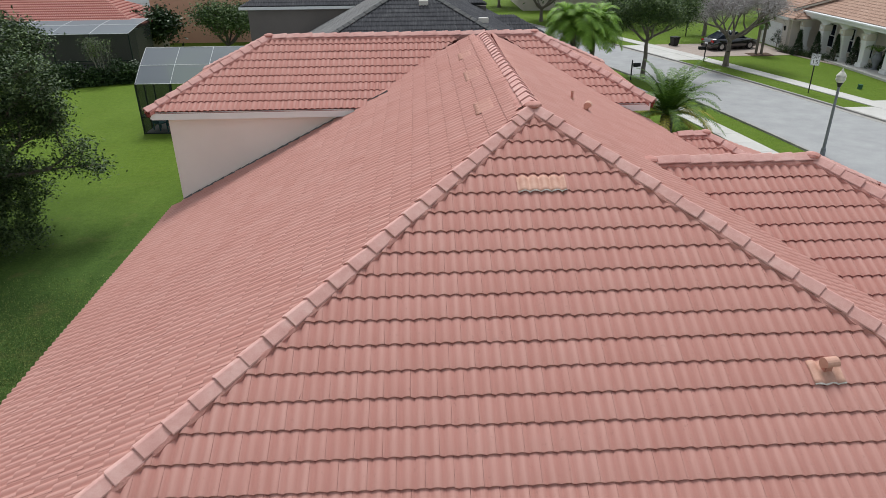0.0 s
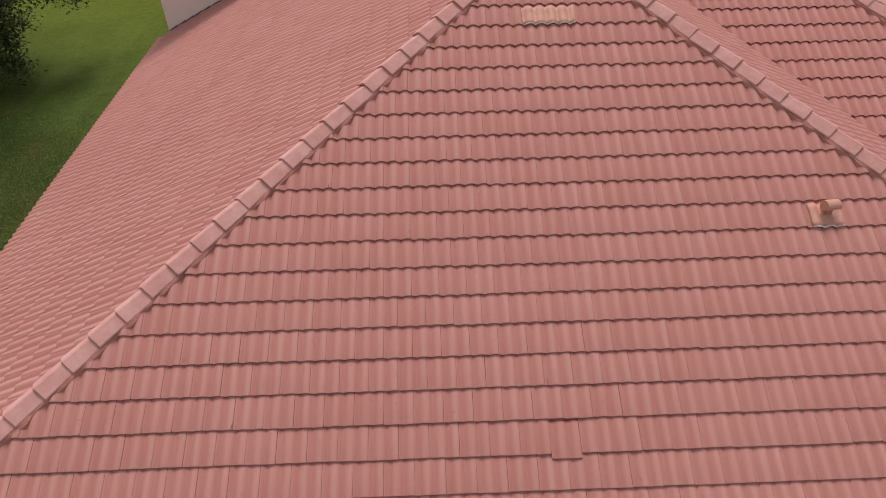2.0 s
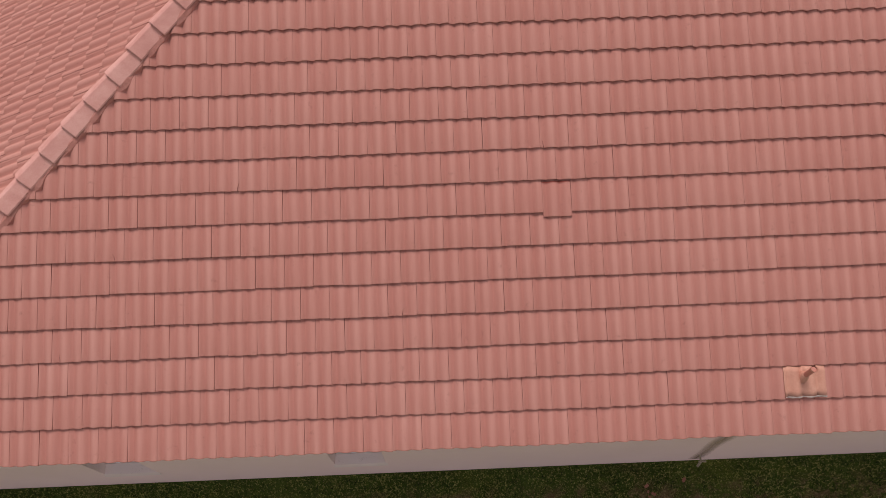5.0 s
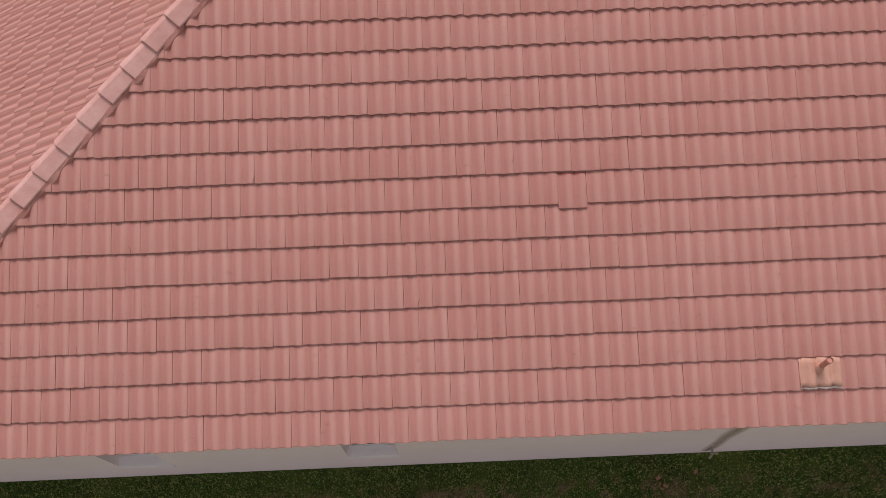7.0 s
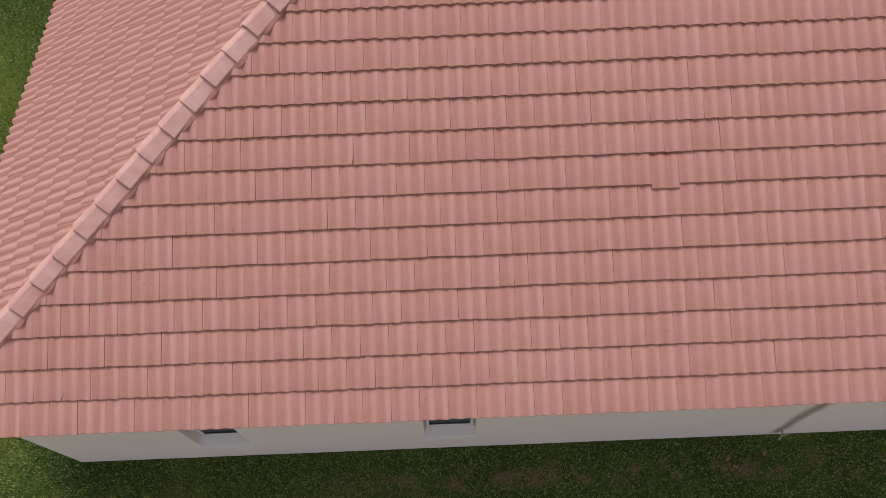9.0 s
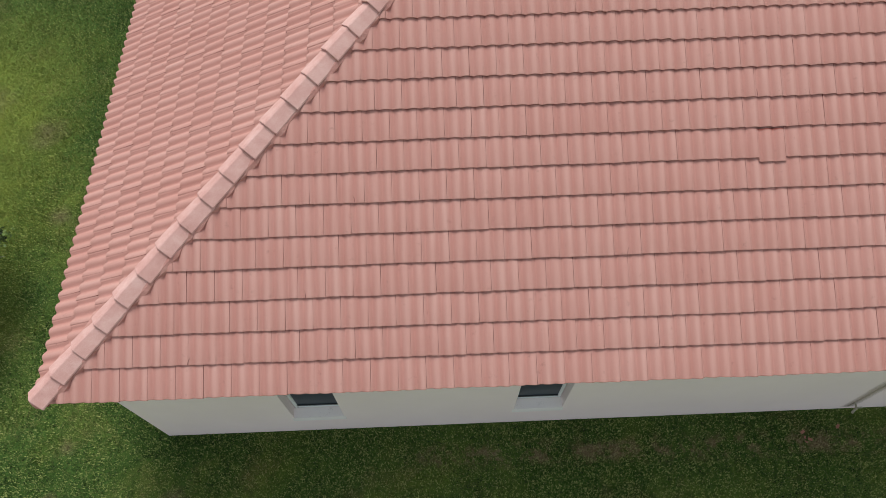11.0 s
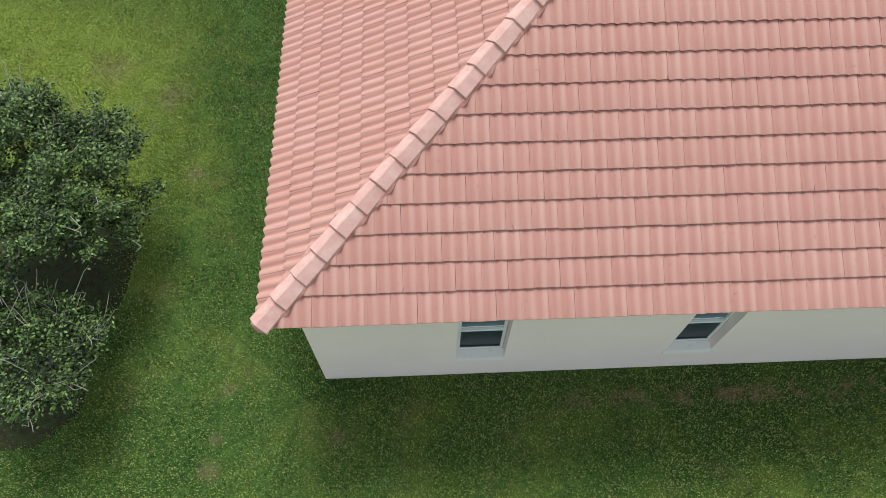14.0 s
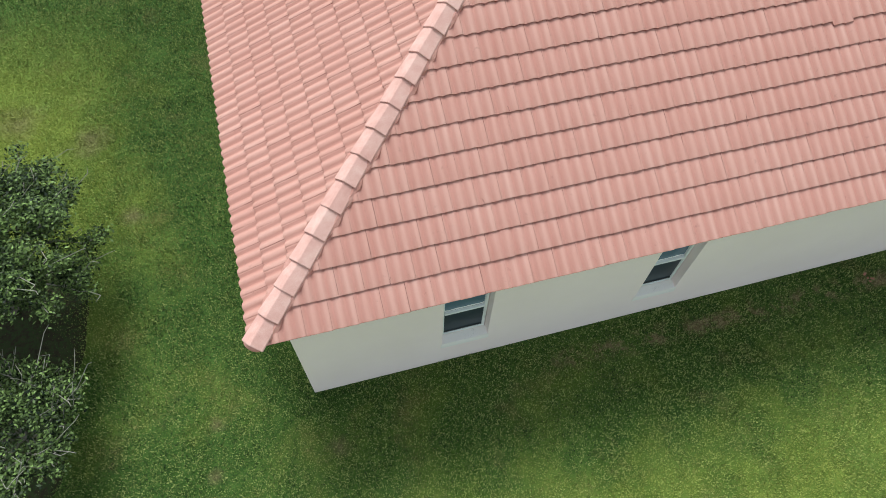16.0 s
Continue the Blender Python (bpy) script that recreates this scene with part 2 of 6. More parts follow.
def blade_material():
    """Blades that differ from one to the next, over the lawn's own broad patches."""
    mat, tree, shader, node = material("grass_blade", (0.08, 0.14, 0.03), 0.75, 0.0, 0.25)
    at, geo = place_coords(tree, node)
    broad = node("TexNoise", Vector=at, Scale=0.5, Detail=5.0, Roughness=0.65)
    clump = node("TexNoise", Vector=at, Scale=6.0, Detail=4.0, Roughness=0.7)
    mix = sums(tree, "ADD", sums(tree, "MULTIPLY", geo.outputs["Random Per Island"], 0.34), sums(tree, "MULTIPLY", broad.outputs["Fac"], 0.18))
    tussock = node("TexNoise", Vector=at, Scale=15.0, Detail=3.0, Roughness=0.7)
    mix = sums(tree, "ADD", mix, sums(tree, "MULTIPLY", clump.outputs["Fac"], 0.22))
    mix = sums(tree, "ADD", mix, sums(tree, "MULTIPLY", tussock.outputs["Fac"], 0.38))
    colour = ramp(tree, mix, ((0.36, (0.01, 0.022, 0.005)), (0.47, (0.068, 0.116, 0.026)), (0.59, (0.165, 0.218, 0.055)), (0.74, (0.35, 0.37, 0.13))))
    dry = ramp(tree, node("TexNoise", Vector=at, Scale=0.9, Detail=5.0, Roughness=0.7).outputs["Fac"], ((0.54, (0, 0, 0)), (0.72, (0.75, 0.75, 0.75))))
    colour = mixed(tree, colour, (0.35, 0.385, 0.075), sums(tree, "MULTIPLY", lawn_dry_and_lit(tree, node, at), 0.75))
    colour = mixed(tree, colour, (0.27, 0.2, 0.1), sums(tree, "MULTIPLY", dry, geo.outputs["Random Per Island"]))
    colour = mixed(tree, colour, (0.28, 0.22, 0.12), sums(tree, "MULTIPLY", bare_mask(tree, node, at), 0.85))
    tree.links.new(colour, shader.inputs["Base Color"])
    return mat


M_BLADE = blade_material()

# ---- helpers of this place ----


def part(name, bm, mat, parent=None, label=""):
    """Links a bmesh as one mesh object under a thing or a part."""
    mesh = bpy.data.meshes.new(name)
    bm.to_mesh(mesh)
    bm.free()
    mesh.materials.append(mat)
    ob = new(name, mesh)
    ob.parent = parent
    return tagged(ob, label)


def raw(name, verts, faces, mat, parent=None, label="", smooth=False):
    """The same for plain lists of corners and faces."""
    mesh = bpy.data.meshes.new(name)
    mesh.from_pydata([tuple(v) for v in verts], [], [tuple(f) for f in faces])
    mesh.materials.append(mat)
    if smooth:
        mesh.polygons.foreach_set("use_smooth", [True] * len(mesh.polygons))
    mesh.update()
    ob = new(name, mesh)
    ob.parent = parent
    return tagged(ob, label)


def box(bm, x0, y0, z0, x1, y1, z1, bevel=0.0):
    made = bmesh.ops.create_cube(bm, size=1, matrix=Matrix.Translation(((x0 + x1) / 2, (y0 + y1) / 2, (z0 + z1) / 2)) @ Matrix.Diagonal((x1 - x0, y1 - y0, z1 - z0, 1)))
    if bevel:
        edges = list({e for v in made["verts"] for e in v.link_edges})
        bmesh.ops.bevel(bm, geom=edges, offset=bevel, segments=2, affect="EDGES")
    return bm


def boxed(name, x0, y0, z0, x1, y1, z1, mat, parent=None, label="", bevel=0.0):
    return part(name, box(bmesh.new(), x0, y0, z0, x1, y1, z1, bevel), mat, parent, label)


def rod(bm, a, b, r0, r1=None, sides=8):
    """A tapered rod from a to b."""
    a, b = Vector(a), Vector(b)
    turn = (b - a).to_track_quat("Z", "Y").to_matrix().to_4x4()
    bmesh.ops.create_cone(bm, cap_ends=True, segments=sides, radius1=r0, radius2=r0 if r1 is None else r1, depth=(b - a).length, matrix=Matrix.Translation((a + b) / 2) @ turn)
    return bm


def thing(name, label, category, at=(0, 0, 0), turn=0.0, group=""):
    ob = new(name)
    ob.empty_display_size = 0.2
    ob.matrix_world = pose(*at, 0, 0, turn)
    return tagged(ob, label, category, group)


def setting(ob, label, category):
    return tagged(ob, label, category, kind="structure")


# ---- ground, road and pavements ----
gb = bmesh.new()
bmesh.ops.create_grid(gb, x_segments=60, y_segments=60, size=1500, matrix=Matrix.Translation((0, 600, 0)))
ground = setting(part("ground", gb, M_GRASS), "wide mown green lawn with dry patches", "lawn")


def far_kerb(y):
    d = y - 32
    return 31.2 - 0.24 * d - (0.002 * d * d if d > 0 else 0)


def near_kerb(y):
    d = y - 22.7
    return 25.2 - 0.10 * d - (0.003 * d * d if d > 0 else 0)


M_KERB = speckled("weathered_kerb", ((0.3, (0.26, 0.25, 0.235)), (0.7, (0.42, 0.4, 0.38))), 1.5, fine=20.0, bump=0.4)


def strip(name, left, right, y0, y1, z0, z1, mat, parent=None, step=1.0):
    """A raised strip between two lines that run along the street."""
    verts, faces = [], []
    n = max(1, int((y1 - y0) / step))
    for i in range(n + 1):
        y = y0 + (y1 - y0) * i / n
        a, b = left(y), right(y)
        verts += [(a, y, z0), (a, y, z1), (b, y, z1), (b, y, z0)]
    for i in range(n):
        k = 4 * i
        faces += [(k + j, k + j + 1, k + j + 5, k + j + 4) for j in range(3)]
    faces += [(0, 3, 2, 1), (4 * n, 4 * n + 1, 4 * n + 2, 4 * n + 3)]
    return raw(name, verts, faces, mat, parent)


road = setting(strip("road", lambda y: near_kerb(y) - 0.02, lambda y: far_kerb(y) + 0.02, -40, 95, -0.1, 0.012, M_ASPHALT), "pale worn asphalt residential street", "road")
kerb_near = setting(strip("kerb_near", lambda y: near_kerb(y) - 0.14, near_kerb, -40, 95, -0.1, 0.1, M_KERB), "low pale concrete kerb beside lawn", "kerb")
kerb_far = setting(strip("kerb_far", far_kerb, lambda y: far_kerb(y) + 0.16, -40, 95, -0.1, 0.1, M_KERB), "low pale concrete kerb beside lawn", "kerb")
gutter = setting(strip("gutter", lambda y: far_kerb(y) - 0.38, lambda y: far_kerb(y) - 0.002, -40, 95, -0.1, 0.018, M_KERB), "grey concrete gutter along the street", "gutter")


def pavement(name, line, a, b, y0, y1):
    base = setting(strip(name, lambda y: line(y) + a + 0.02, lambda y: line(y) + b - 0.02, y0, y1, -0.08, 0.02, M_CONCRETE), "pale concrete footpath of square slabs", "footpath")
    y = y0
    while y < y1:
        strip("slab", lambda q: line(q) + a, lambda q: line(q) + b, y, min(y + 1.48, y1), -0.02, 0.045, M_CONCRETE, base, 1.5)
        y += 1.5
    return base


# ---- the salmon-roofed house ----
EAVE, RISE, APEX = 2.87, 0.498, 8.49
COURSE, TILE_W = 0.301, 0.2985
SLOPE = math.hypot(1, RISE)
house = thing("house", "stucco house with salmon concrete tile hip roof", "house")


def tile_height(f):
    """Across one tile: two broad rolls with narrower pans; the far edge laps over the next tile."""
    return 0.047 * np.abs(np.sin(2 * np.pi * (f - 0.15))) ** 0.85 + 0.0015 * f


# the rounded, undercut nose of a tile: back from the edge, down from the top
NOSE = ((0.008, 0.0), (0.001, -0.002), (0.0, -0.007), (0.002, -0.02), (0.03, -0.023))
LESS_NOSE = (NOSE[0], NOSE[1], NOSE[3])
EAVE_REACH = 0.018


def course_at(r):
    """Where the nose of a course lies; the lowest one hangs over the eave."""
    return r * COURSE if r else -EAVE_REACH


def front_joints(r):
    return 0.133 if r % 2 else 0.287


def side_joints(r):
    return -1.834 + 0.132 * r


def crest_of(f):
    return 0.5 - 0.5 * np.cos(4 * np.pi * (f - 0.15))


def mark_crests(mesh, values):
    """Keeps for each corner how far up the roll it lies, for the paler crowns; below 0 for the painted nose shade."""
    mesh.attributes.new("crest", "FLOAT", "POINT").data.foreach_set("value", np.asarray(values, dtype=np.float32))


def tile_mesh(columns, rng):
    """One whole tile in its own frame: x along the eave, y up the slope, z out of the roof."""
    f = np.linspace(0, 1, columns)
    w = TILE_W - 0.0028
    u = f * w
    h = tile_height(f)
    a, b = rng.uniform(-0.0018, 0.0018, 2)
    n = columns
    length = (COURSE + 0.03) * SLOPE
    droop = rng.uniform(-0.004, 0.004)
    nose = [droop * (f[i] - 0.5) for i in range(n)]
    verts = [(u[i], length, 0.012 + h[i] + b * f[i]) for i in range(n)]
    verts += [(u[i], COURSE * SLOPE, 0.0142 + h[i] + b * f[i]) for i in range(n)]
    for back, down in NOSE:
        verts += [(u[i], nose[i] + back, 0.036 + h[i] + a * f[i] + down) for i in range(n)]
    verts += [(0, 0.004, 0.005), (0, length, 0.0), (w, 0.004, 0.005), (w, length, 0.0)]
    faces = [(k * n + n + i, k * n + n + i + 1, k * n + i + 1, k * n + i) for k in range(len(NOSE) + 1) for i in range(n - 1)]
    e = (len(NOSE) + 2) * n
    faces += [(e, 2 * n, 0, e + 1), (3 * n - 1, e + 2, e + 3, n - 1)]
    mesh = bpy.data.meshes.new("tile")
    mesh.from_pydata(verts, [], faces)
    mesh.polygons.foreach_set("use_smooth", [True] * (len(faces) - 2) + [False] * 2)
    mesh.update()
    # -1 marks nose and lapped head for the painted dark red shade
    lap_shade = np.full(n, -1.0)
    mark_crests(mesh, np.concatenate([lap_shade] + [crest_of(f)] * (len(NOSE) - 2) + [lap_shade * 0.8, lap_shade, lap_shade, -np.ones(4)]))
    return mesh


tile_rng = np.random.default_rng(5)
TILE_SHAPES = {}


def shapes_for(mat, columns=17):
    if mat.name not in TILE_SHAPES:
        TILE_SHAPES[mat.name] = []
        for _ in range(8):
            mesh = tile_mesh(columns, tile_rng)
            mesh.materials.append(mat)
            TILE_SHAPES[mat.name].append(mesh)
    return TILE_SHAPES[mat.name]


def roof_slope(owner, origin, along, up, lower, upper, mat, deck, single=None, label="", skip=None, columns=13, joints=front_joints):
    """A tiled slope. origin: a point of the eave line; along and up: plan directions; lower and upper: the bounds of the slope as
    chains of (along, up). single(u, s): whether a whole tile there is an object of its own; skip(u, s): whether it is left out."""
    origin, along, up = Vector(origin), Vector((*along, 0)), Vector((*up, 0))
    rise = (up + Vector((0, 0, RISE))).normalized()
    out = along.cross(rise)
    lo_u, lo_s = np.array(lower, dtype=float).T
    lo_s = np.where(lo_s == 0, -EAVE_REACH, lo_s)
    hi_u, hi_s = np.array(upper).T
    ends = sorted(set(lo_u) | set(hi_u))
    top = [origin + along * u + rise * (np.interp(u, hi_u, hi_s) * SLOPE) - out * 0.05 for u in ends]
    low = [origin + along * u + rise * (np.interp(u, lo_u, lo_s) * SLOPE) - out * 0.05 for u in ends]
    n = len(ends)
    verts = low + top + [p - out * 0.12 for p in low + top]
    faces = []
    for i in range(n - 1):
        faces += [(i, i + 1, n + i + 1, n + i), (2 * n + i + 1, 2 * n + i, 3 * n + i, 3 * n + i + 1), (i + 1, i, 2 * n + i, 2 * n + i + 1), (n + i, n + i + 1, 3 * n + i + 1, 3 * n + i)]
    slope = raw("roof_slope", verts, faces, deck, owner, label)
    frame_of = Matrix((along, rise, out)).transposed().to_4x4()
    base_at = origin - out * 0.05
    A, Rv, N, O = (np.array(v) for v in (along, rise, out, base_at))
    jv, jf, jsm, jcr, kv = [], [], [], [], 0
    f = np.linspace(0, 1, columns)
    h = tile_height(f)
    rows = int(max(hi_s) / COURSE) + 1
    profile = LESS_NOSE if columns > 9 else LESS_NOSE[1:2]
    u_min, u_max = min(ends), max(ends)
    for r in range(rows):
        s0 = course_at(r)
        reach = (r + 1) * COURSE + 0.03 - s0
        start = u_min - (u_min - joints(r)) % TILE_W
        for c in range(int((u_max - start) / TILE_W) + 2):
            u0 = start + c * TILE_W
            us = u0 + f * (TILE_W - 0.0022)
            lo = np.maximum(s0, np.interp(us, lo_u, lo_s, left=9e9, right=9e9))
            hi = np.minimum(s0 + reach, np.interp(us, hi_u, hi_s, left=-9e9, right=-9e9))
            ok = hi > lo + 0.004
            if not ok.any() or (skip and skip(u0 + TILE_W / 2, s0)):
                continue
            whole = ok.all() and np.all(lo < s0 + 1e-6) and np.all(hi > s0 + reach - 0.001)
            if whole and single and single(u0 + TILE_W / 2, s0):
                ob = new("tile", TILE_SHAPES[mat.name][int(tile_rng.integers(8))])
                wobble = pose(tile_rng.uniform(-0.0007, 0.0007), tile_rng.uniform(-0.004, 0.004), 0, tile_rng.uniform(-0.35, 0.35), tile_rng.uniform(-0.3, 0.3), tile_rng.uniform(-0.08, 0.08))
                ob.parent = slope
                ob.matrix_world = Matrix.Translation(base_at + along * u0 + rise * (s0 * SLOPE)) @ frame_of @ wobble @ Matrix.Diagonal((1, reach / (COURSE + 0.03), 1, 1))
                continue
            runs, i = [], 0
            while i < columns:
                if ok[i]:
                    j = i
                    while j + 1 < columns and ok[j + 1]:
                        j += 1
                    if j > i:
                        runs.append((i, j))
                    i = j + 1
                else:
                    i += 1
            tilt, push = tile_rng.uniform(-0.002, 0.002), tile_rng.uniform(-0.004, 0.004)
            for i, j in runs:
                m = j - i + 1
                q = slice(i, j + 1)
                lift = lambda s: 0.036 - 0.024 * np.clip((s - s0) / reach, 0, 1)
                sl, sh = lo[q] + push * (lo[q] <= s0 + 1e-6), hi[q]
                put = lambda s, z: O + np.outer(us[q], A) + np.outer(s * SLOPE, Rv) + np.outer(z, N)
                z0, z1 = lift(lo[q]) + h[q] + tilt * f[q], lift(hi[q]) + h[q] + tilt * f[q]
                lap = np.minimum(sh, s0 + reach - 0.03)
                jv += [put(sh, z1), put(np.maximum(lap, sl + 0.01), lift(lap) + h[q] + tilt * f[q])] + [put(sl + back / SLOPE, z0 + down) for back, down in profile]
                jv += [np.array([put(sl, z0 * 0 + 0.0)[0], put(sh, z0 * 0)[0], put(sl, z0 * 0)[-1], put(sh, z0 * 0)[-1]])]
                rings = len(profile) + 1
                for ring in range(rings):
                    k0 = kv + ring * m
                    jf += [(k0 + m + k, k0 + m + k + 1, k0 + k + 1, k0 + k) for k in range(m - 1)]
                lap_shade = np.full(m, -1.0)
                jcr += [lap_shade if r + 1 < rows else crest_of(f[q])] + [crest_of(f[q])] * (rings - 1) + [lap_shade, -np.ones(4)]
                jsm += [True] * (rings * (m - 1)) + [False] * 2
                e = kv + (rings + 1) * m
                jf.append((e, kv + 2 * m, kv, e + 1))
                jf.append((kv + 3 * m - 1, e + 2, e + 3, kv + m - 1))
                kv = e + 4
    if jv:
        rest = raw("tiles", np.vstack(jv), jf, mat, slope)
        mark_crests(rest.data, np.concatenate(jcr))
        rest.data.polygons.foreach_set("use_smooth", [flag for flag in jsm])
        tagged(rest, kind="stuff")
    return slope


def cap_mesh(mat):
    """An angular cap tile, 0.4 m long: x across, y up the run, z out."""
    section = ((-0.14, -0.05), (-0.134, -0.036), (-0.07, 0.008), (-0.012, 0.044), (0.012, 0.044), (0.07, 0.008), (0.134, -0.036), (0.14, -0.05))
    bm = bmesh.new()
    rings = []
    for y, size, lift in ((0.0, 1.03, 0.024), (0.008, 1.05, 0.027), (0.05, 1.04, 0.024), (0.40, 0.95, 0.0)):
        rings.append([bm.verts.new((x * size, y, z * size + lift)) for x, z in section])
    for a, b in zip(rings, rings[1:]):
        for i in range(len(section) - 1):
            bm.faces.new((a[i], a[i + 1], b[i + 1], b[i]))
    inner = [bm.verts.new((x * 0.93, 0.004, z * 0.93 + 0.002)) for x, z in section]
    for i in range(len(section) - 1):
        bm.faces.new((inner[i], inner[i + 1], rings[0][i + 1], rings[0][i]))
    mesh = bpy.data.meshes.new("ridge_cap")
    bm.to_mesh(mesh)
    bm.free()
    mesh.materials.append(mat)
    return mesh


def cap_run(owner, a, b, shape, step=0.349, start=0.0, lift=0.034):
    """Cap tiles from the low end a to the high end b."""
    a, b = Vector(a), Vector(b)
    way = (b - a).normalized()
    side = way.cross(Vector((0, 0, 1))).normalized()
    out = side.cross(way)
    turn = Matrix((side, way, out)).transposed().to_4x4()
    k, at = 0, start
    length = (b - a).length
    while at < length - 0.16:
        at = min(at, length - 0.37)
        ob = new("ridge_cap", shape)
        ob.parent = owner
        ob.matrix_world = Matrix.Translation(a + way * at + out * lift) @ turn @ pose(tile_rng.uniform(-0.006, 0.006), 0, tile_rng.uniform(-0.004, 0.004), tile_rng.uniform(-0.4, 0.4), tile_rng.uniform(-1.5, 1.5), tile_rng.uniform(-1.2, 1.2))
        at += step * tile_rng.uniform(0.985, 1.015)


def mortar_run(owner, a, b, mat, wide=0.165, seed=1.0):
    """A bed of mortar under a run of caps, with a scalloped edge on both sides."""
    a, b = Vector(a), Vector(b)
    way = (b - a).normalized()
    side = way.cross(Vector((0, 0, 1))).normalized()
    n = max(6, int((b - a).length / 0.045))
    verts, faces = [], []
    for i in range(n + 1):
        p = a + (b - a) * (i / n)
        d = (b - a).length * i / n
        for sign in (-1, 1):
            wave = abs(math.sin(d / 0.46 * math.pi + sign)) * 0.03 + 0.022 * noise.noise(Vector((d * 8, sign * 5, seed)))
            edge = wide + wave - 0.02
            fall = RISE / math.sqrt(2) if abs(way.z) > 0.1 else RISE
            for t, z in ((0.0, 0.05), (edge * 0.8, 0.042 + 0.5 * wave - edge * 0.8 * fall), (edge, 0.034 - edge * fall), (edge + 0.004, -0.05 - edge * fall)):
                verts.append(p + side * sign * t + Vector((0, 0, z)))
    for i in range(n):
        k = 8 * i
        for j in range(3):
            faces.append((k + j + 1, k + j, k + j + 8, k + j + 9))
            faces.append((k + 4 + j, k + 5 + j, k + 13 + j, k + 12 + j))
    return raw("mortar", verts, faces, mat, owner, "scalloped red mortar bed")


for each in (M_TILE_X, M_TILE_Y):
    shapes_for(each)

REAR_Y, REAR_Z, REAR_X0, REAR_X1, REAR_S = 15.2, 5.5, -0.2, 12.75, 2.74
VALLEY = (REAR_Z - EAVE) / RISE
WING_Y, WING_S, WING_X = 2.48, 6.4, 19.72

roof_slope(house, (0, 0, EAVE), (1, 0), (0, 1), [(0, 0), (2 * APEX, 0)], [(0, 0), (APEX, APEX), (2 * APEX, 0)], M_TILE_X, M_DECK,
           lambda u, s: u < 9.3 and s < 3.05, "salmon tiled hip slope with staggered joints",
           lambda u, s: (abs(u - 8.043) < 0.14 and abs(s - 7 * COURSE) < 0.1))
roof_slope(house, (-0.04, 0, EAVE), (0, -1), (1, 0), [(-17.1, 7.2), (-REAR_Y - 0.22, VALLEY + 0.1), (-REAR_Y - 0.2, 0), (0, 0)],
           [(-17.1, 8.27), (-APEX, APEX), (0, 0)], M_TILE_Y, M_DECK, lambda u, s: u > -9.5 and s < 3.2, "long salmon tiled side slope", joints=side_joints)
roof_slope(house, (2 * APEX, 0, EAVE), (0, 1), (-1, 0),
           [(0, 0), (WING_Y, 0), (WING_Y + WING_S, WING_S), (13.12, 2.16), (14.76, 3.8), (15.38, 4.2), (15.42, VALLEY + 0.1), (17.1, 7.2)],
           [(0, 0), (APEX, APEX), (17.1, 8.27)], M_TILE_Y, M_DECK, None, "salmon tiled slope facing the street")
roof_slope(house, (0, WING_Y, EAVE), (1, 0), (0, 1), [(2 * APEX - WING_S, WING_S), (2 * APEX, 0), (WING_X, 0)],
           [(2 * APEX - WING_S, WING_S), (WING_X - WING_S, WING_S), (WING_X, 0)], M_TILE_X, M_DECK, lambda u, s: u < 16.8, "tiled front slope of the street wing")
roof_slope(house, (WING_X, 0, EAVE), (0, 1), (-1, 0), [(WING_Y, 0), (WING_Y + 2 * WING_S, 0)], [(WING_Y, 0), (WING_Y + WING_S, WING_S), (WING_Y + 2 * WING_S, 0)],
           M_TILE_Y, M_DECK, None, "tiled hip end of the street wing")
roof_slope(house, (0, WING_Y + 2 * WING_S, EAVE), (-1, 0), (0, -1), [(-WING_X, 0), (-15.0, 0), (-2 * APEX + WING_S, WING_S)],
           [(-WING_X, 0), (-WING_X + WING_S, WING_S), (-2 * APEX + WING_S, WING_S)], M_TILE_X, M_DECK, None, "tiled back slope of the street wing")
E_Y, E_S, E_X = 10.96, 3.8, 17.84
roof_slope(house, (0, E_Y, EAVE), (1, 0), (0, 1), [(2 * APEX - E_S, E_S), (2 * APEX - 2.16, 2.16), (E_X, 2.16)], [(2 * APEX - E_S, E_S), (E_X - E_S, E_S), (E_X - 2.16, 2.165), (E_X, 2.165)],
           M_TILE_X, M_DECK, None, "small tiled slope over the entry")
roof_slope(house, (E_X, 0, EAVE), (0, 1), (-1, 0), [(E_Y, 0), (E_Y + 2 * E_S, 0)], [(E_Y, 0), (E_Y + E_S, E_S), (E_Y + 2 * E_S, 0)], M_TILE_Y, M_DECK, None, "tiled hip end over the entry")
roof_slope(house, (0, REAR_Y, REAR_Z), (1, 0), (0, 1),
           [(REAR_X0, 0), (VALLEY, 0), (VALLEY + REAR_S - 0.01, REAR_S - 0.01), (2 * APEX - VALLEY - REAR_S + 0.01, REAR_S - 0.01), (2 * APEX - VALLEY, 0), (REAR_X1, 0)],
           [(REAR_X0, 0), (REAR_X0 + REAR_S, REAR_S), (REAR_X1 - REAR_S, REAR_S), (REAR_X1, 0)], M_TILE_X, M_DECK, lambda u, s: u < 8, "salmon tiled slope of the upper storey")
roof_slope(house, (REAR_X0, 0, REAR_Z), (0, -1), (1, 0), [(-REAR_Y - 2 * REAR_S, 0), (-REAR_Y, 0)], [(-REAR_Y - 2 * REAR_S, 0), (-REAR_Y - REAR_S, REAR_S), (-REAR_Y, 0)], M_TILE_Y, M_DECK)
roof_slope(house, (REAR_X1, 0, REAR_Z), (0, 1), (-1, 0), [(REAR_Y, 0), (REAR_Y + 2 * REAR_S, 0)], [(REAR_Y, 0), (REAR_Y + REAR_S, REAR_S), (REAR_Y + 2 * REAR_S, 0)], M_TILE_Y, M_DECK)
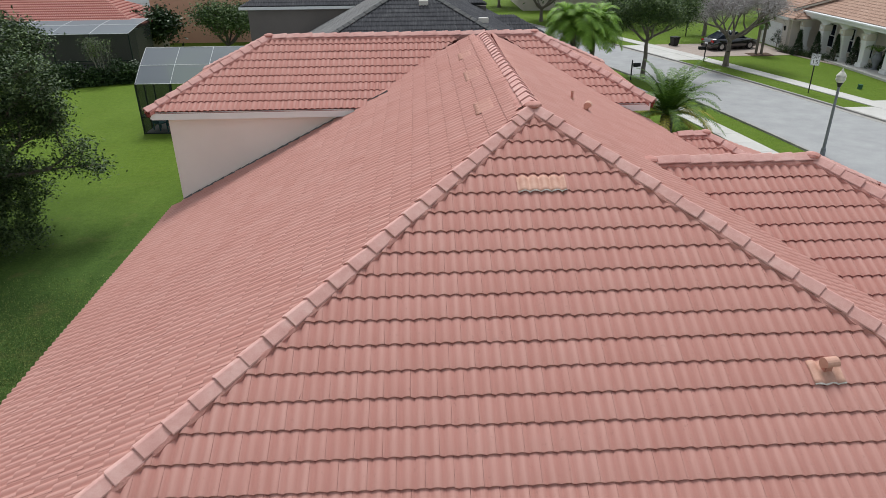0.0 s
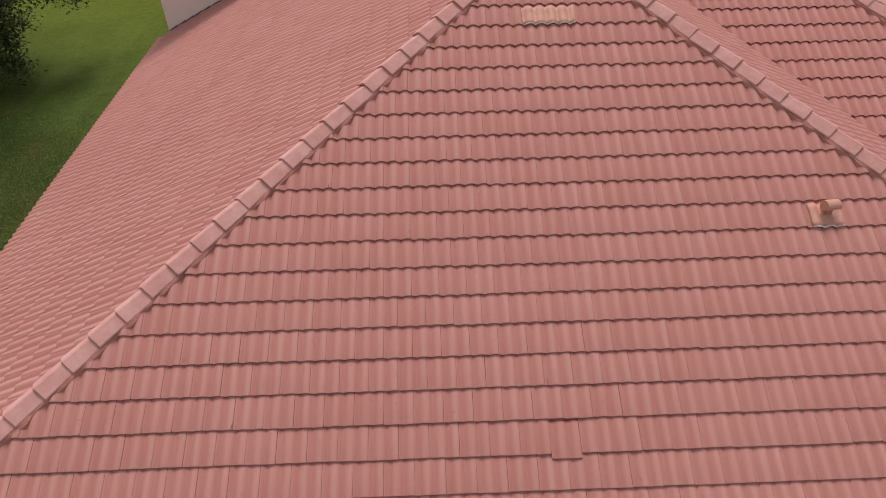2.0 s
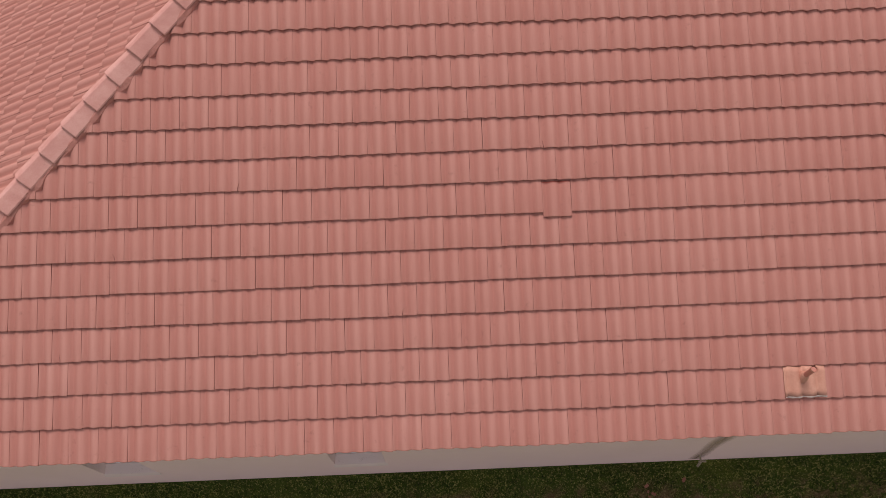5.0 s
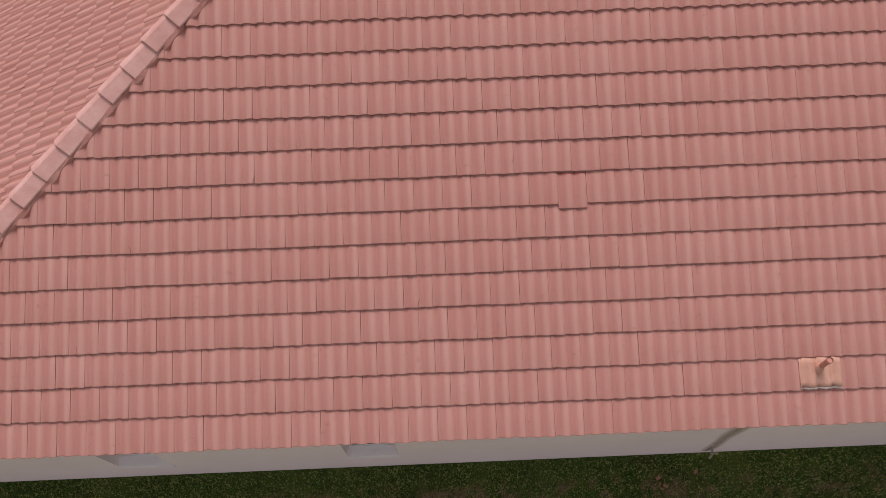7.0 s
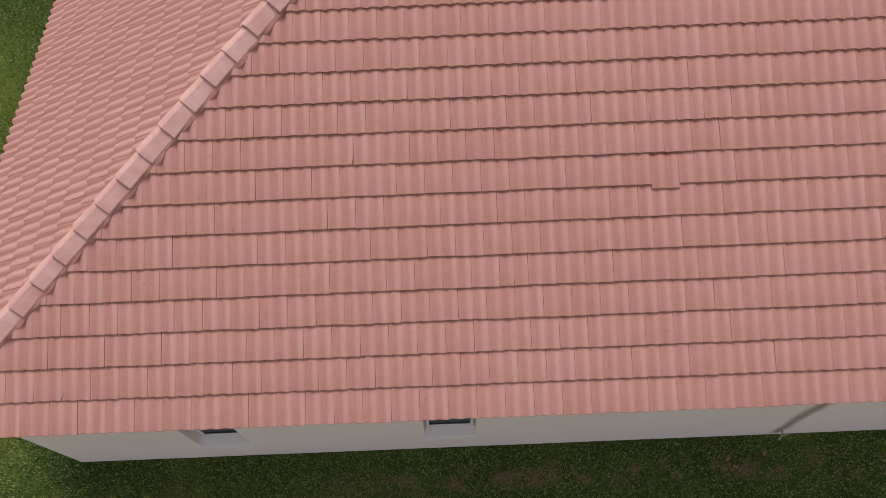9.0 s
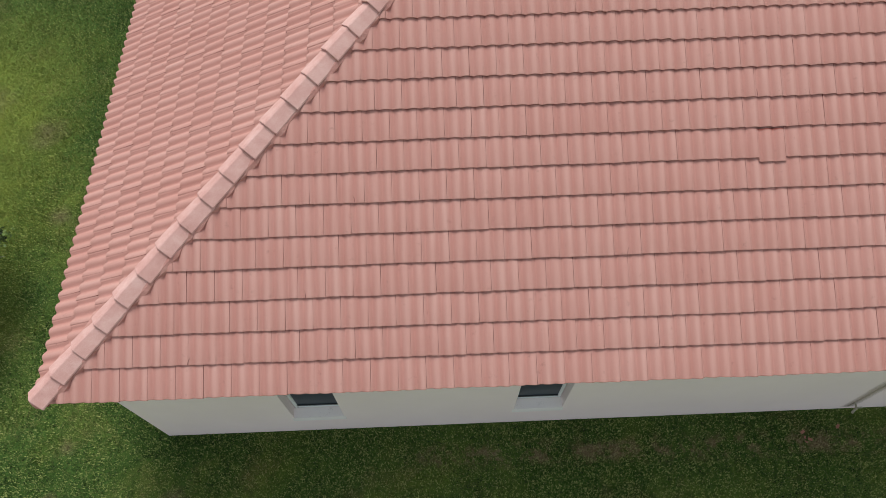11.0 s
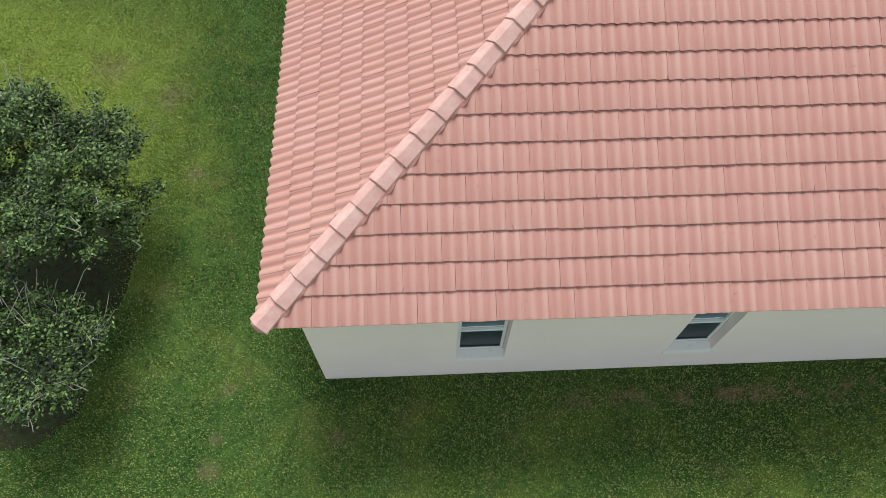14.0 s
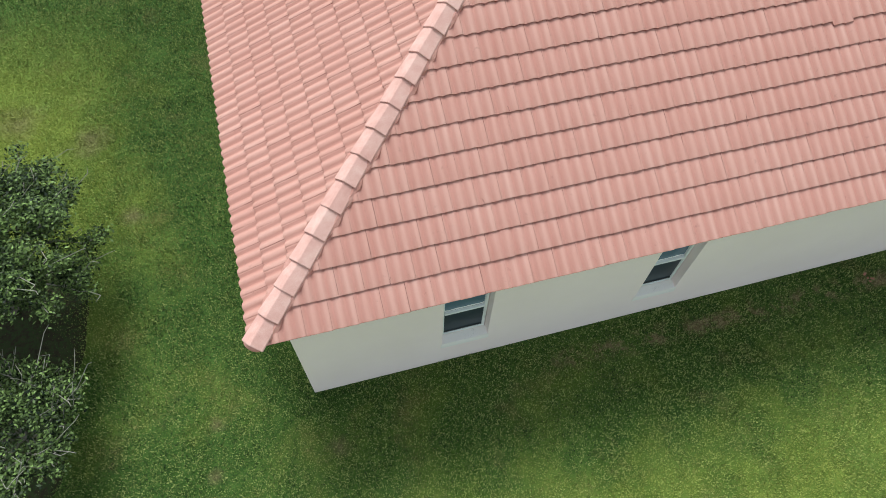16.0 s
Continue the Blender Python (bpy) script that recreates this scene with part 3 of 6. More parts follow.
roof_slope(house, (0, REAR_Y + 2 * REAR_S, REAR_Z), (-1, 0), (0, -1), [(-REAR_X1, 0), (-REAR_X0, 0)], [(-REAR_X1, 0), (-REAR_X1 + REAR_S, REAR_S), (-REAR_X0 - REAR_S, REAR_S), (-REAR_X0, 0)], M_TILE_X, M_DECK)

CAP = cap_mesh(M_CAP)
TOP = EAVE + RISE * APEX
WTOP = EAVE + RISE * WING_S
ETOP = EAVE + RISE * E_S
RTOP = REAR_Z + RISE * REAR_S
for low_end, high_end in (
    ((0, 0, EAVE), (APEX, APEX, TOP)),
    ((2 * APEX, 0, EAVE), (APEX, APEX, TOP)),
    ((APEX, APEX + 0.1, TOP), (APEX, 17.1, TOP - 0.11)),
    ((WING_X, WING_Y, EAVE), (WING_X - WING_S, WING_Y + WING_S, WTOP)),
    ((WING_X, WING_Y + 2 * WING_S, EAVE), (WING_X - WING_S, WING_Y + WING_S, WTOP)),
    ((WING_X - WING_S, WING_Y + WING_S, WTOP), (2 * APEX - WING_S, WING_Y + WING_S, WTOP)),
    ((E_X, E_Y, EAVE), (E_X - E_S, E_Y + E_S, ETOP)),
    ((E_X - E_S, E_Y + E_S, ETOP), (2 * APEX - E_S, E_Y + E_S, ETOP)),
    ((REAR_X0, REAR_Y, REAR_Z), (REAR_X0 + REAR_S, REAR_Y + REAR_S, RTOP)),
    ((REAR_X1, REAR_Y, REAR_Z), (REAR_X1 - REAR_S, REAR_Y + REAR_S, RTOP)),
    ((REAR_X0, REAR_Y + 2 * REAR_S, REAR_Z), (REAR_X0 + REAR_S, REAR_Y + REAR_S, RTOP)),
    ((REAR_X1, REAR_Y + 2 * REAR_S, REAR_Z), (REAR_X1 - REAR_S, REAR_Y + REAR_S, RTOP)),
    ((REAR_X1 - REAR_S, REAR_Y + REAR_S, RTOP), (REAR_X0 + REAR_S, REAR_Y + REAR_S, RTOP)),
):
    if low_end[:2] == (0, 0):
        low_end, high_end = Vector(low_end) + Vector((-0.02, 0.02, 0)), Vector(high_end) + Vector((-0.01, 0.01, 0))
    cap_run(house, low_end, high_end, CAP, start=-0.035 if low_end[2] == EAVE else 0.0)
    mortar_run(house, Vector(low_end).lerp(Vector(high_end), 0.012), high_end, M_MORTAR, 0.24 if high_end[1] == 17.1 else 0.155, seed=high_end[0])

# walls
WALL = 0.31


def wall_with_holes(name, a, b, z0, z1, thick, holes, mat, parent, label=""):
    """An upright wall from a to b (plan), its outside to the right of the way, with openings (start, end, sill, head)."""
    a, b = Vector((*a, 0)), Vector((*b, 0))
    way = (b - a).normalized()
    inward = Vector((-way.y, way.x, 0))
    xs = sorted({0.0, (b - a).length, *(v for h in holes for v in h[:2])})
    zs = sorted({z0, z1, *(v for h in holes for v in h[2:])})
    bm = bmesh.new()
    for x0, x1 in zip(xs, xs[1:]):
        for q0, q1 in zip(zs, zs[1:]):
            if any(h[0] - 1e-6 <= x0 and x1 <= h[1] + 1e-6 and h[2] - 1e-6 <= q0 and q1 <= h[3] + 1e-6 for h in holes):
                continue
            pts = [a + way * x + inward * d + Vector((0, 0, q)) for d in (0, thick) for x, q in ((x0, q0), (x1, q0), (x1, q1), (x0, q1))]
            vs = [bm.verts.new(p) for p in pts]
            for f in ((0, 1, 2, 3), (7, 6, 5, 4), (0, 4, 5, 1), (1, 5, 6, 2), (2, 6, 7, 3), (3, 7, 4, 0)):
                bm.faces.new([vs[i] for i in f])
    bmesh.ops.remove_doubles(bm, verts=bm.verts, dist=1e-5)
    seen = {}
    for f in list(bm.faces):
        key = tuple(sorted(tuple(round(c, 4) for c in v.co) for v in f.verts))
        if key in seen:
            bmesh.ops.delete(bm, geom=[f, seen.pop(key)], context="FACES_ONLY")
        else:
            seen[key] = f
    return part(name, bm, mat, parent, label)


WINDOWS = ((2.28, 2.97), (5.32, 5.99))
wall_with_holes("wall", (WALL, WALL), (2 * APEX - WALL, WALL), 0, 2.72, 0.2, [(a - WALL, b - WALL, 0.7, 2.15) for a, b in WINDOWS], M_STUCCO, house, "pale grey stucco wall under the eave")
wall_with_holes("wall", (WALL, REAR_Y + 0.25), (WALL, WALL + 0.2), 0, 2.72, 0.2, [], M_STUCCO, house)
wall_with_holes("wall", (2 * APEX - WALL, WALL + 0.2), (2 * APEX - WALL, 12), 0, 2.72, 0.2, [], M_STUCCO, house)
wall_with_holes("wall", (REAR_X0 + 0.45, REAR_Y + 0.25), (REAR_X1 - 0.4, REAR_Y + 0.25), 0, REAR_Z - 0.22, 0.2, [], M_PEACH_STUCCO, house, "blank pinkish stucco upper wall")
wall_with_holes("wall", (REAR_X1 - 0.4, REAR_Y + 0.25), (REAR_X1 - 0.4, REAR_Y + 5.1), 0, REAR_Z - 0.22, 0.2, [], M_PEACH_STUCCO, house)
wall_with_holes("wall", (REAR_X1 - 0.4, REAR_Y + 5.1), (REAR_X0 + 0.45, REAR_Y + 5.1), 0, REAR_Z - 0.22, 0.2, [], M_PEACH_STUCCO, house)
wall_with_holes("wall", (REAR_X0 + 0.45, REAR_Y + 4.9), (REAR_X0 + 0.45, REAR_Y + 0.45), 0, REAR_Z - 0.22, 0.2, [], M_PEACH_STUCCO, house)
wall_with_holes("wall", (2 * APEX - WALL, WING_Y + 0.4), (WING_X - 0.4, WING_Y + 0.4), 0, 2.72, 0.2, [], M_STUCCO, house)
wall_with_holes("wall", (WING_X - 0.4, WING_Y + 0.6), (WING_X - 0.4, 15), 0, 2.72, 0.2, [], M_STUCCO, house)
wall_with_holes("wall", (WING_X - 0.4, 15), (12, 15), 0, 2.72, 0.2, [], M_STUCCO, house)

# boards under the tile edge
for a, b, z in (((0.3, 0.2), (2 * APEX - 0.2, 0.23), EAVE), ((0.16, 0.3), (0.19, REAR_Y), EAVE), ((2 * APEX, WING_Y + 0.05), (WING_X, WING_Y + 0.08), EAVE),
                ((WING_X - 0.08, WING_Y + 0.1), (WING_X - 0.05, 15), EAVE)):
    boxed("fascia", a[0], a[1], z - 0.15, b[0], b[1], z - 0.075, M_STUCCO, house, "painted fascia board")
for a, b in (((REAR_X0 + 0.12, REAR_Y + 0.01), (VALLEY - 0.05, REAR_Y + 0.05)), ((2 * APEX - VALLEY + 0.1, REAR_Y + 0.01), (REAR_X1 - 0.08, REAR_Y + 0.05)),
             ((REAR_X0 + 0.05, REAR_Y + 0.1), (REAR_X0 + 0.09, REAR_Y + 5.4)), ((REAR_X1 - 0.09, REAR_Y + 0.1), (REAR_X1 - 0.05, REAR_Y + 5.4))):
    boxed("fascia", a[0], a[1], REAR_Z - 0.225, b[0], b[1], REAR_Z - 0.035, M_WHITE, house, "white fascia board")
boxed("soffit", 0.2, 0.235, EAVE - 0.155, 2 * APEX - 0.2, WALL, EAVE - 0.14, M_STUCCO, house)
boxed("soffit", 0.195, WALL, EAVE - 0.155, WALL, REAR_Y, EAVE - 0.14, M_STUCCO, house)
boxed("soffit", REAR_X0 + 0.09, REAR_Y + 0.09, REAR_Z - 0.24, VALLEY - 0.1, REAR_Y + 0.25, REAR_Z - 0.22, M_WHITE, house)

# ---- details of the house ----
M_GLASS, _t, _s, _n = material("dark_window_glass", (0.012, 0.018, 0.03), 0.08, 0.0, 0.25)
M_SCREEN_PANE, _t, _s, _n = material("black_insect_screen", (0.02, 0.034, 0.048), 0.35, 0.0, 0.35)
M_UPPER_GLASS, _t, _s, _n = material("blue_window_glass", (0.11, 0.17, 0.23), 0.15, 0.0, 0.6)
M_SASH = speckled("dark_sash_metal", ((0.3, (0.03, 0.035, 0.04)), (0.7, (0.07, 0.075, 0.08))), 6.0, 0.5)
M_SILL = speckled("dirty_stucco", ((0.26, (0.5, 0.46, 0.44)), (0.42, (0.86, 0.8, 0.78))), 7.0, fine=60.0, bump=0.3)
M_BLIND = speckled("grey_blind", ((0.3, (0.05, 0.06, 0.07)), (0.7, (0.09, 0.1, 0.11))), 2.0, 0.7)
M_SHEET = speckled("peach_painted_sheet", ((0.3, (0.5, 0.26, 0.2)), (0.55, (0.58, 0.34, 0.26)), (0.75, (0.64, 0.42, 0.34))), 5.0, 0.6, fine=30.0, bump=0.25)
M_LEAD = speckled("grey_lead_edge", ((0.3, (0.5, 0.45, 0.42)), (0.7, (0.78, 0.74, 0.71))), 20.0, 0.7, fine=60.0)
M_FLASH = speckled("dull_grey_flashing", ((0.3, (0.1, 0.1, 0.1)), (0.7, (0.2, 0.195, 0.19))), 6.0, 0.7, fine=30.0)
M_VENT = speckled("brick_red_vent_paint", ((0.3, (0.44, 0.19, 0.15)), (0.7, (0.54, 0.27, 0.22))), 4.0, 0.5, fine=40.0, bump=0.1)
M_BRASS = speckled("weathered_brass", ((0.3, (0.25, 0.22, 0.15)), (0.7, (0.5, 0.48, 0.4))), 30.0, 0.5, metal=0.4)
M_STAIN = speckled("brown_wall_stain", ((0.3, (0.28, 0.22, 0.14)), (0.7, (0.42, 0.36, 0.27))), 5.0, fine=40.0)
_fade = M_STAIN.node_tree.nodes.new("ShaderNodeAttribute")
_fade.attribute_name = "fade"
M_STAIN.node_tree.links.new(_fade.outputs["Fac"], M_STAIN.node_tree.nodes["Principled BSDF"].inputs["Alpha"])
M_DEBRIS = speckled("terracotta_shards", ((0.3, (0.3, 0.13, 0.09)), (0.7, (0.45, 0.24, 0.18))), 5.0)


def house_window(x0, x1, z0, z1, y):
    """A single-hung window in a reveal, with a sloped stucco sill."""
    win = new("window")
    win.parent = house
    tagged(win, "white single-hung window with dark lower sash")
    deep = y + 0.13
    bm = bmesh.new()
    f = 0.045
    box(bm, x0 + 0.012, deep, z0 + 0.03, x0 + 0.012 + f, deep + 0.06, z1, 0.006)
    box(bm, x1 - 0.012 - f, deep, z0 + 0.03, x1 - 0.012, deep + 0.06, z1, 0.006)
    box(bm, x0 + 0.012 + f, deep + 0.002, z0 + 0.03, x1 - 0.012 - f, deep + 0.058, z0 + 0.03 + f, 0.006)
    box(bm, x0 + 0.012 + f, deep + 0.002, z1 - f, x1 - 0.012 - f, deep + 0.058, z1, 0.006)
    part("frame", bm, M_WHITE, win, "white aluminium frame")
    mid = z0 + 0.03 + (z1 - z0) * 0.5 - 0.02
    boxed("meeting_rail", x0 + 0.057, deep - 0.012, mid, x1 - 0.057, deep + 0.03, mid + 0.045, M_WHITE, win, "", 0.004)
    boxed("pane", x0 + 0.057, deep + 0.018, z0 + 0.075, x1 - 0.057, deep + 0.024, mid, M_SCREEN_PANE, win, "dark lower pane behind an insect screen")
    boxed("pane", x0 + 0.057, deep + 0.034, mid + 0.045, x1 - 0.057, deep + 0.04, z1 - f, M_UPPER_GLASS, win, "bluish upper pane")
    boxed("sash_rail", x0 + 0.058, deep + 0.006, z0 + 0.1, x1 - 0.058, deep + 0.017, z0 + 0.125, M_SASH, win, "dark sash rail")
    bm = bmesh.new()
    n = 10
    rim = [(x0 + 0.06 + (x1 - x0 - 0.12) * i / n, mid + 0.075 + 0.022 * noise.noise(Vector((x0 * 3 + i * 0.55, 1, 2)))) for i in range(n + 1)]
    lows = [bm.verts.new((x, deep + 0.03, mid + 0.047)) for x, z in rim]
    tops = [bm.verts.new((x, deep + 0.033, z)) for x, z in rim]
    for i in range(n):
        bm.faces.new((lows[i], lows[i + 1], tops[i + 1], tops[i]))
    part("blind_edge", bm, M_WHITE, win, "ragged pale lower edge of a blind")
    bm = bmesh.new()
    for i in range(12):
        q = z0 + 0.2 + i * 0.1
        box(bm, x0 + 0.06, deep + 0.07, q, x1 - 0.06, deep + 0.085, q + 0.07)
    part("blind", bm, M_BLIND, win, "closed grey slatted blind")
    bm = bmesh.new()
    low, high = z0 - 0.11, z0 + 0.03
    vs = [bm.verts.new(p) for p in ((x0 - 0.02, y - 0.014, low), (x1 + 0.02, y - 0.014, low), (x1 + 0.02, y - 0.014, low + 0.03), (x0 - 0.02, y - 0.014, low + 0.03),
                                    (x0 + 0.002, deep, high), (x1 - 0.002, deep, high), (x0 - 0.02, y - 0.002, low), (x1 + 0.02, y - 0.002, low),
                                    (x0 - 0.02, y - 0.002, high - 0.03), (x1 + 0.02, y - 0.002, high - 0.03))]
    for q in ((0, 1, 2, 3), (3, 2, 9, 8), (8, 9, 5, 4), (0, 6, 7, 1), (0, 3, 8, 6), (1, 7, 9, 2)):
        bm.faces.new([vs[i] for i in q])
    part("sill", bm, M_SILL, win, "sloped stucco sill with grey dirt")


for a, b in WINDOWS:
    house_window(a, b, 0.7, 2.15, WALL)
boxed("room_back", 0.6, 1.6, 0, 9.0, 1.65, 2.7, M_BLIND, house)


def on_slope(origin, along, up, u, s, h=0.0):
    """A place and a frame on a slope: along the eave, plan distance up, height over the deck."""
    along, up = Vector((*along, 0)), Vector((*up, 0))
    rise = (up + Vector((0, 0, RISE))).normalized()
    out = along.cross(rise)
    at = Vector(origin) - out * 0.05 + along * u + rise * (s * SLOPE) + out * h
    return Matrix.Translation(at) @ Matrix((along, rise, out)).transposed().to_4x4()


FRONT = ((0, 0, EAVE), (1, 0), (0, 1))
SIDE = ((-0.04, 0, EAVE), (0, -1), (1, 0))
STREET = ((2 * APEX, 0, EAVE), (0, 1), (-1, 0))


def sheet(face, u, s, wide, deep, mat, owner, label, lead=True, sink=0.0):
    """A metal flashing or patch pressed over the rolls of the tiles; wide along the eave, deep up the slope (plan)."""
    m = on_slope(*face, u, s, -sink)
    nx, ny = int(wide / 0.019), 5
    phase = (side_joints if face is SIDE else front_joints)(int(s / COURSE + 0.1))
    verts, faces = [], []
    for j in range(ny + 1):
        for i in range(nx + 1):
            x, y = wide * i / nx, deep * SLOPE * j / ny
            f = ((u + x - phase) / TILE_W) % 1.0
            z = float(tile_height(f)) + 0.046 - 0.022 * (y / SLOPE) / COURSE + 0.003 * noise.noise(Vector((x * 9 + u, y * 9, s)))
            verts.append(m @ Vector((x + 0.008 * noise.noise(Vector((y * 12, u, 1.0))) * (i in (0, nx)), y, z)))
    for j in range(ny):
        for i in range(nx):
            k = j * (nx + 1) + i
            faces.append((k, k + 1, k + nx + 2, k + nx + 1))
    ob = raw("flashing", verts, faces, mat, owner, label, True)
    solid = ob.modifiers.new("thickness", "SOLIDIFY")
    solid.thickness = 0.006
    if lead:
        verts, faces = [], []
        for i in range(nx + 1):
            x = wide * i / nx
            f = ((u + x - phase) / TILE_W) % 1.0
            ripple = 0.006 * math.sin(x * 70) + 0.01 * noise.noise(Vector((x * 20, u, s)))
            for y, z in ((0.006, 0.049), (-0.008 + ripple * 0.6, 0.047), (-0.01 + ripple * 0.6, 0.041)):
                verts.append(m @ Vector((x, y, z + float(tile_height(f)))))
        for i in range(nx):
            k = 3 * i
            faces += [(k + 1, k + 4, k + 3, k), (k + 2, k + 5, k + 4, k + 1)]
        raw("lead_edge", verts, faces, M_LEAD, owner, "crumpled grey lead edge", True)
    return ob


# a slipped tile, hanging a little low
slipped = new("tile", TILE_SHAPES[M_TILE_X.name][2])
slipped.parent = house
tagged(slipped, "slipped roof tile hanging below its course")
slipped.matrix_world = on_slope(*FRONT, 7.894, 7 * COURSE - 0.045, 0.003) @ pose(0, 0, 0, 0.6, 0, 0.3)
for u, s in ((7.894, 7 * COURSE + 0.05),):
    under = new("tile", TILE_SHAPES[M_TILE_X.name][4])
    under.parent = house
    under.matrix_world = on_slope(*FRONT, u, s, -0.012)

patch = new("roof_patch")
patch.parent = house
tagged(patch, "peach metal patch with a lead edge on the tiles")
sheet(FRONT, 8.07, 23 * COURSE, 0.68, 0.27, M_SHEET, patch, "peach painted patch")


def pipe_vent(face, u, s, tall, owner_label):
    vent = new("vent_pipe")
    vent.parent = house
    tagged(vent, owner_label)
    m = on_slope(*face, u, s, 0.05)
    foot = m.translation
    bm = bmesh.new()
    rod(bm, foot - Vector((0, 0, 0.03)), foot + Vector((0, 0, tall)), 0.028, 0.027, 14)
    part("pipe", bm, M_VENT, vent)
    bm = bmesh.new()
    rod(bm, foot + Vector((0, 0, tall - 0.012)), foot + Vector((0, 0, tall + 0.012)), 0.032, 0.032, 14)
    bmesh.ops.delete(bm, geom=[f for f in bm.faces if f.normal.z > 0.9], context="FACES_ONLY")
    part("rim", bm, M_SHEET, vent, "peach painted rim")
    bm = bmesh.new()
    rod(bm, foot - Vector((0, 0, 0.03)), foot + Vector((0, 0, 0.06)), 0.065, 0.032, 14)
    part("collar", bm, M_SHEET, vent)
    return vent


def hood_vent(face, u, s, turn, owner_label):
    """A goose-neck vent: a short neck with a curved hood."""
    vent = new("roof_vent")
    vent.parent = house
    tagged(vent, owner_label)
    base = on_slope(*face, u, s, 0.05).translation
    m = Matrix.Translation(base) @ pose(0, 0, 0, 0, 0, turn)
    bm = bmesh.new()
    box(bm, -0.05, -0.045, -0.06, 0.05, 0.045, 0.1, 0.01)
    bm.transform(m)
    part("neck", bm, M_VENT, vent)
    bm = bmesh.new()
    rings = []
    for i in range(13):
        a = radians(-70 + 250 * i / 12)
        r = 0.075
        rings.append([bm.verts.new(m @ Vector((x, r * math.cos(a) - 0.03, 0.11 + r * math.sin(a)))) for x in (-0.08, 0.08)])
    for a, b in zip(rings, rings[1:]):
        bm.faces.new((a[0], a[1], b[1], b[0]))
    for k in (0, 1):
        bm.faces.new([r[k] for r in (rings if k else rings[::-1])])
    part("hood", bm, M_SHEET, vent, "rounded peach metal hood")
    return vent


v1 = hood_vent(FRONT, 11.3, 4.38, 8, "red goose-neck vent on a peach flashing")
sheet(FRONT, 11.1, 14 * COURSE, 0.35, 0.27, M_SHEET, v1, "peach flashing")
v2 = pipe_vent(FRONT, 10.49, 0.5, 0.23, "red vent pipe on a peach flashing")
sheet(FRONT, 10.28, COURSE + 0.02, 0.42, 0.28, M_SHEET, v2, "peach flashing with cracked sealant")
hood_vent(STREET, 11.13, 7.0, 70, "red goose-neck vent near the ridge")
pipe_vent(STREET, 11.64, 7.18, 0.17, "red vent pipe near the ridge")
for y in (9.88, 12.62, 14.97):
    ridge_vent = new("roof_patch")
    ridge_vent.parent = house
    tagged(ridge_vent, "pale peach off-ridge vent sheet among the tiles")
    sheet(SIDE, -y - 0.42, 25.72 * COURSE, 0.84, 0.29, M_PALE_TILE, ridge_vent, "pale sheet", False, 0.011)

# hairline cracks that run up from the noses of a few tiles
M_CRACK = speckled("crack_shadow", ((0.3, (0.09, 0.03, 0.025)), (0.7, (0.16, 0.06, 0.05))), 9.0)
for k, (u, course, side) in enumerate(((5.62, 16, 0.04), (5.33, 14, 0.02), (4.75, 8, 0.015), (3.46, 6, -0.02), (1.62, 1, 0.02), (7.93, 9, -0.015), (6.4, 4, 0.02), (2.9, 3, -0.02))):
    m = on_slope(*FRONT, 0, course * COURSE)
    first = front_joints(course)
    verts, faces = [], []
    for i in range(8):
        y = 0.006 + i * 0.011
        x = u + side * (i / 7) ** 2 + 0.006 * noise.noise(Vector((i * 0.9, k, 0)))
        z = 0.038 - 0.024 * y / ((COURSE + 0.03) * SLOPE) + float(tile_height(((x - first) / TILE_W) % 1.0))
        w = 0.0032 * (1 - i / 9)
        verts += [m @ Vector((x - w, y, z)), m @ Vector((x + w, y, z))]
    for i in range(7):
        faces.append((2 * i, 2 * i + 1, 2 * i + 3, 2 * i + 2))
    raw("crack", verts, faces, M_CRACK, house, "dark hairline crack in a tile")

# mortar that closes the open end of the hip's last cap
knob = bmesh.new()
bmesh.ops.create_icosphere(knob, subdivisions=3, radius=1.0)
for v in knob.verts:
    v.co = Vector((v.co.x * 0.11, v.co.y * 0.05, v.co.z * 0.058)) * (1 + 0.07 * noise.noise(v.co * 2.3))
knob.transform(Matrix.Translation((-0.02, 0.015, EAVE + 0.012)) @ pose(0, 0, 0, 0, 0, -45))
part("hip_end", knob, M_MORTAR, house, "rounded mortar end of the hip")
for at in ((APEX, APEX, TOP + 0.05), (WING_X - WING_S, WING_Y + WING_S, WTOP + 0.05), (REAR_X0 + REAR_S, REAR_Y + REAR_S, RTOP + 0.05), (REAR_X1 - REAR_S, REAR_Y + REAR_S, RTOP + 0.05), (E_X - E_S, E_Y + E_S, ETOP + 0.05), (2 * APEX - WING_S, WING_Y + WING_S, WTOP + 0.03)):
    lump = bmesh.new()
    bmesh.ops.create_icosphere(lump, subdivisions=3, radius=1.0)
    for v in lump.verts:
        v.co = Vector((v.co.x * 0.135, v.co.y * 0.135, v.co.z * 0.055)) * (1 + 0.12 * noise.noise(v.co * 2 + Vector(at)))
    lump.transform(Matrix.Translation(at))
    part("ridge_joint", lump, M_MORTAR, house, "rounded mortar joint of the ridges")

# metal strip where the upper wall meets the lower slope
bm = bmesh.new()
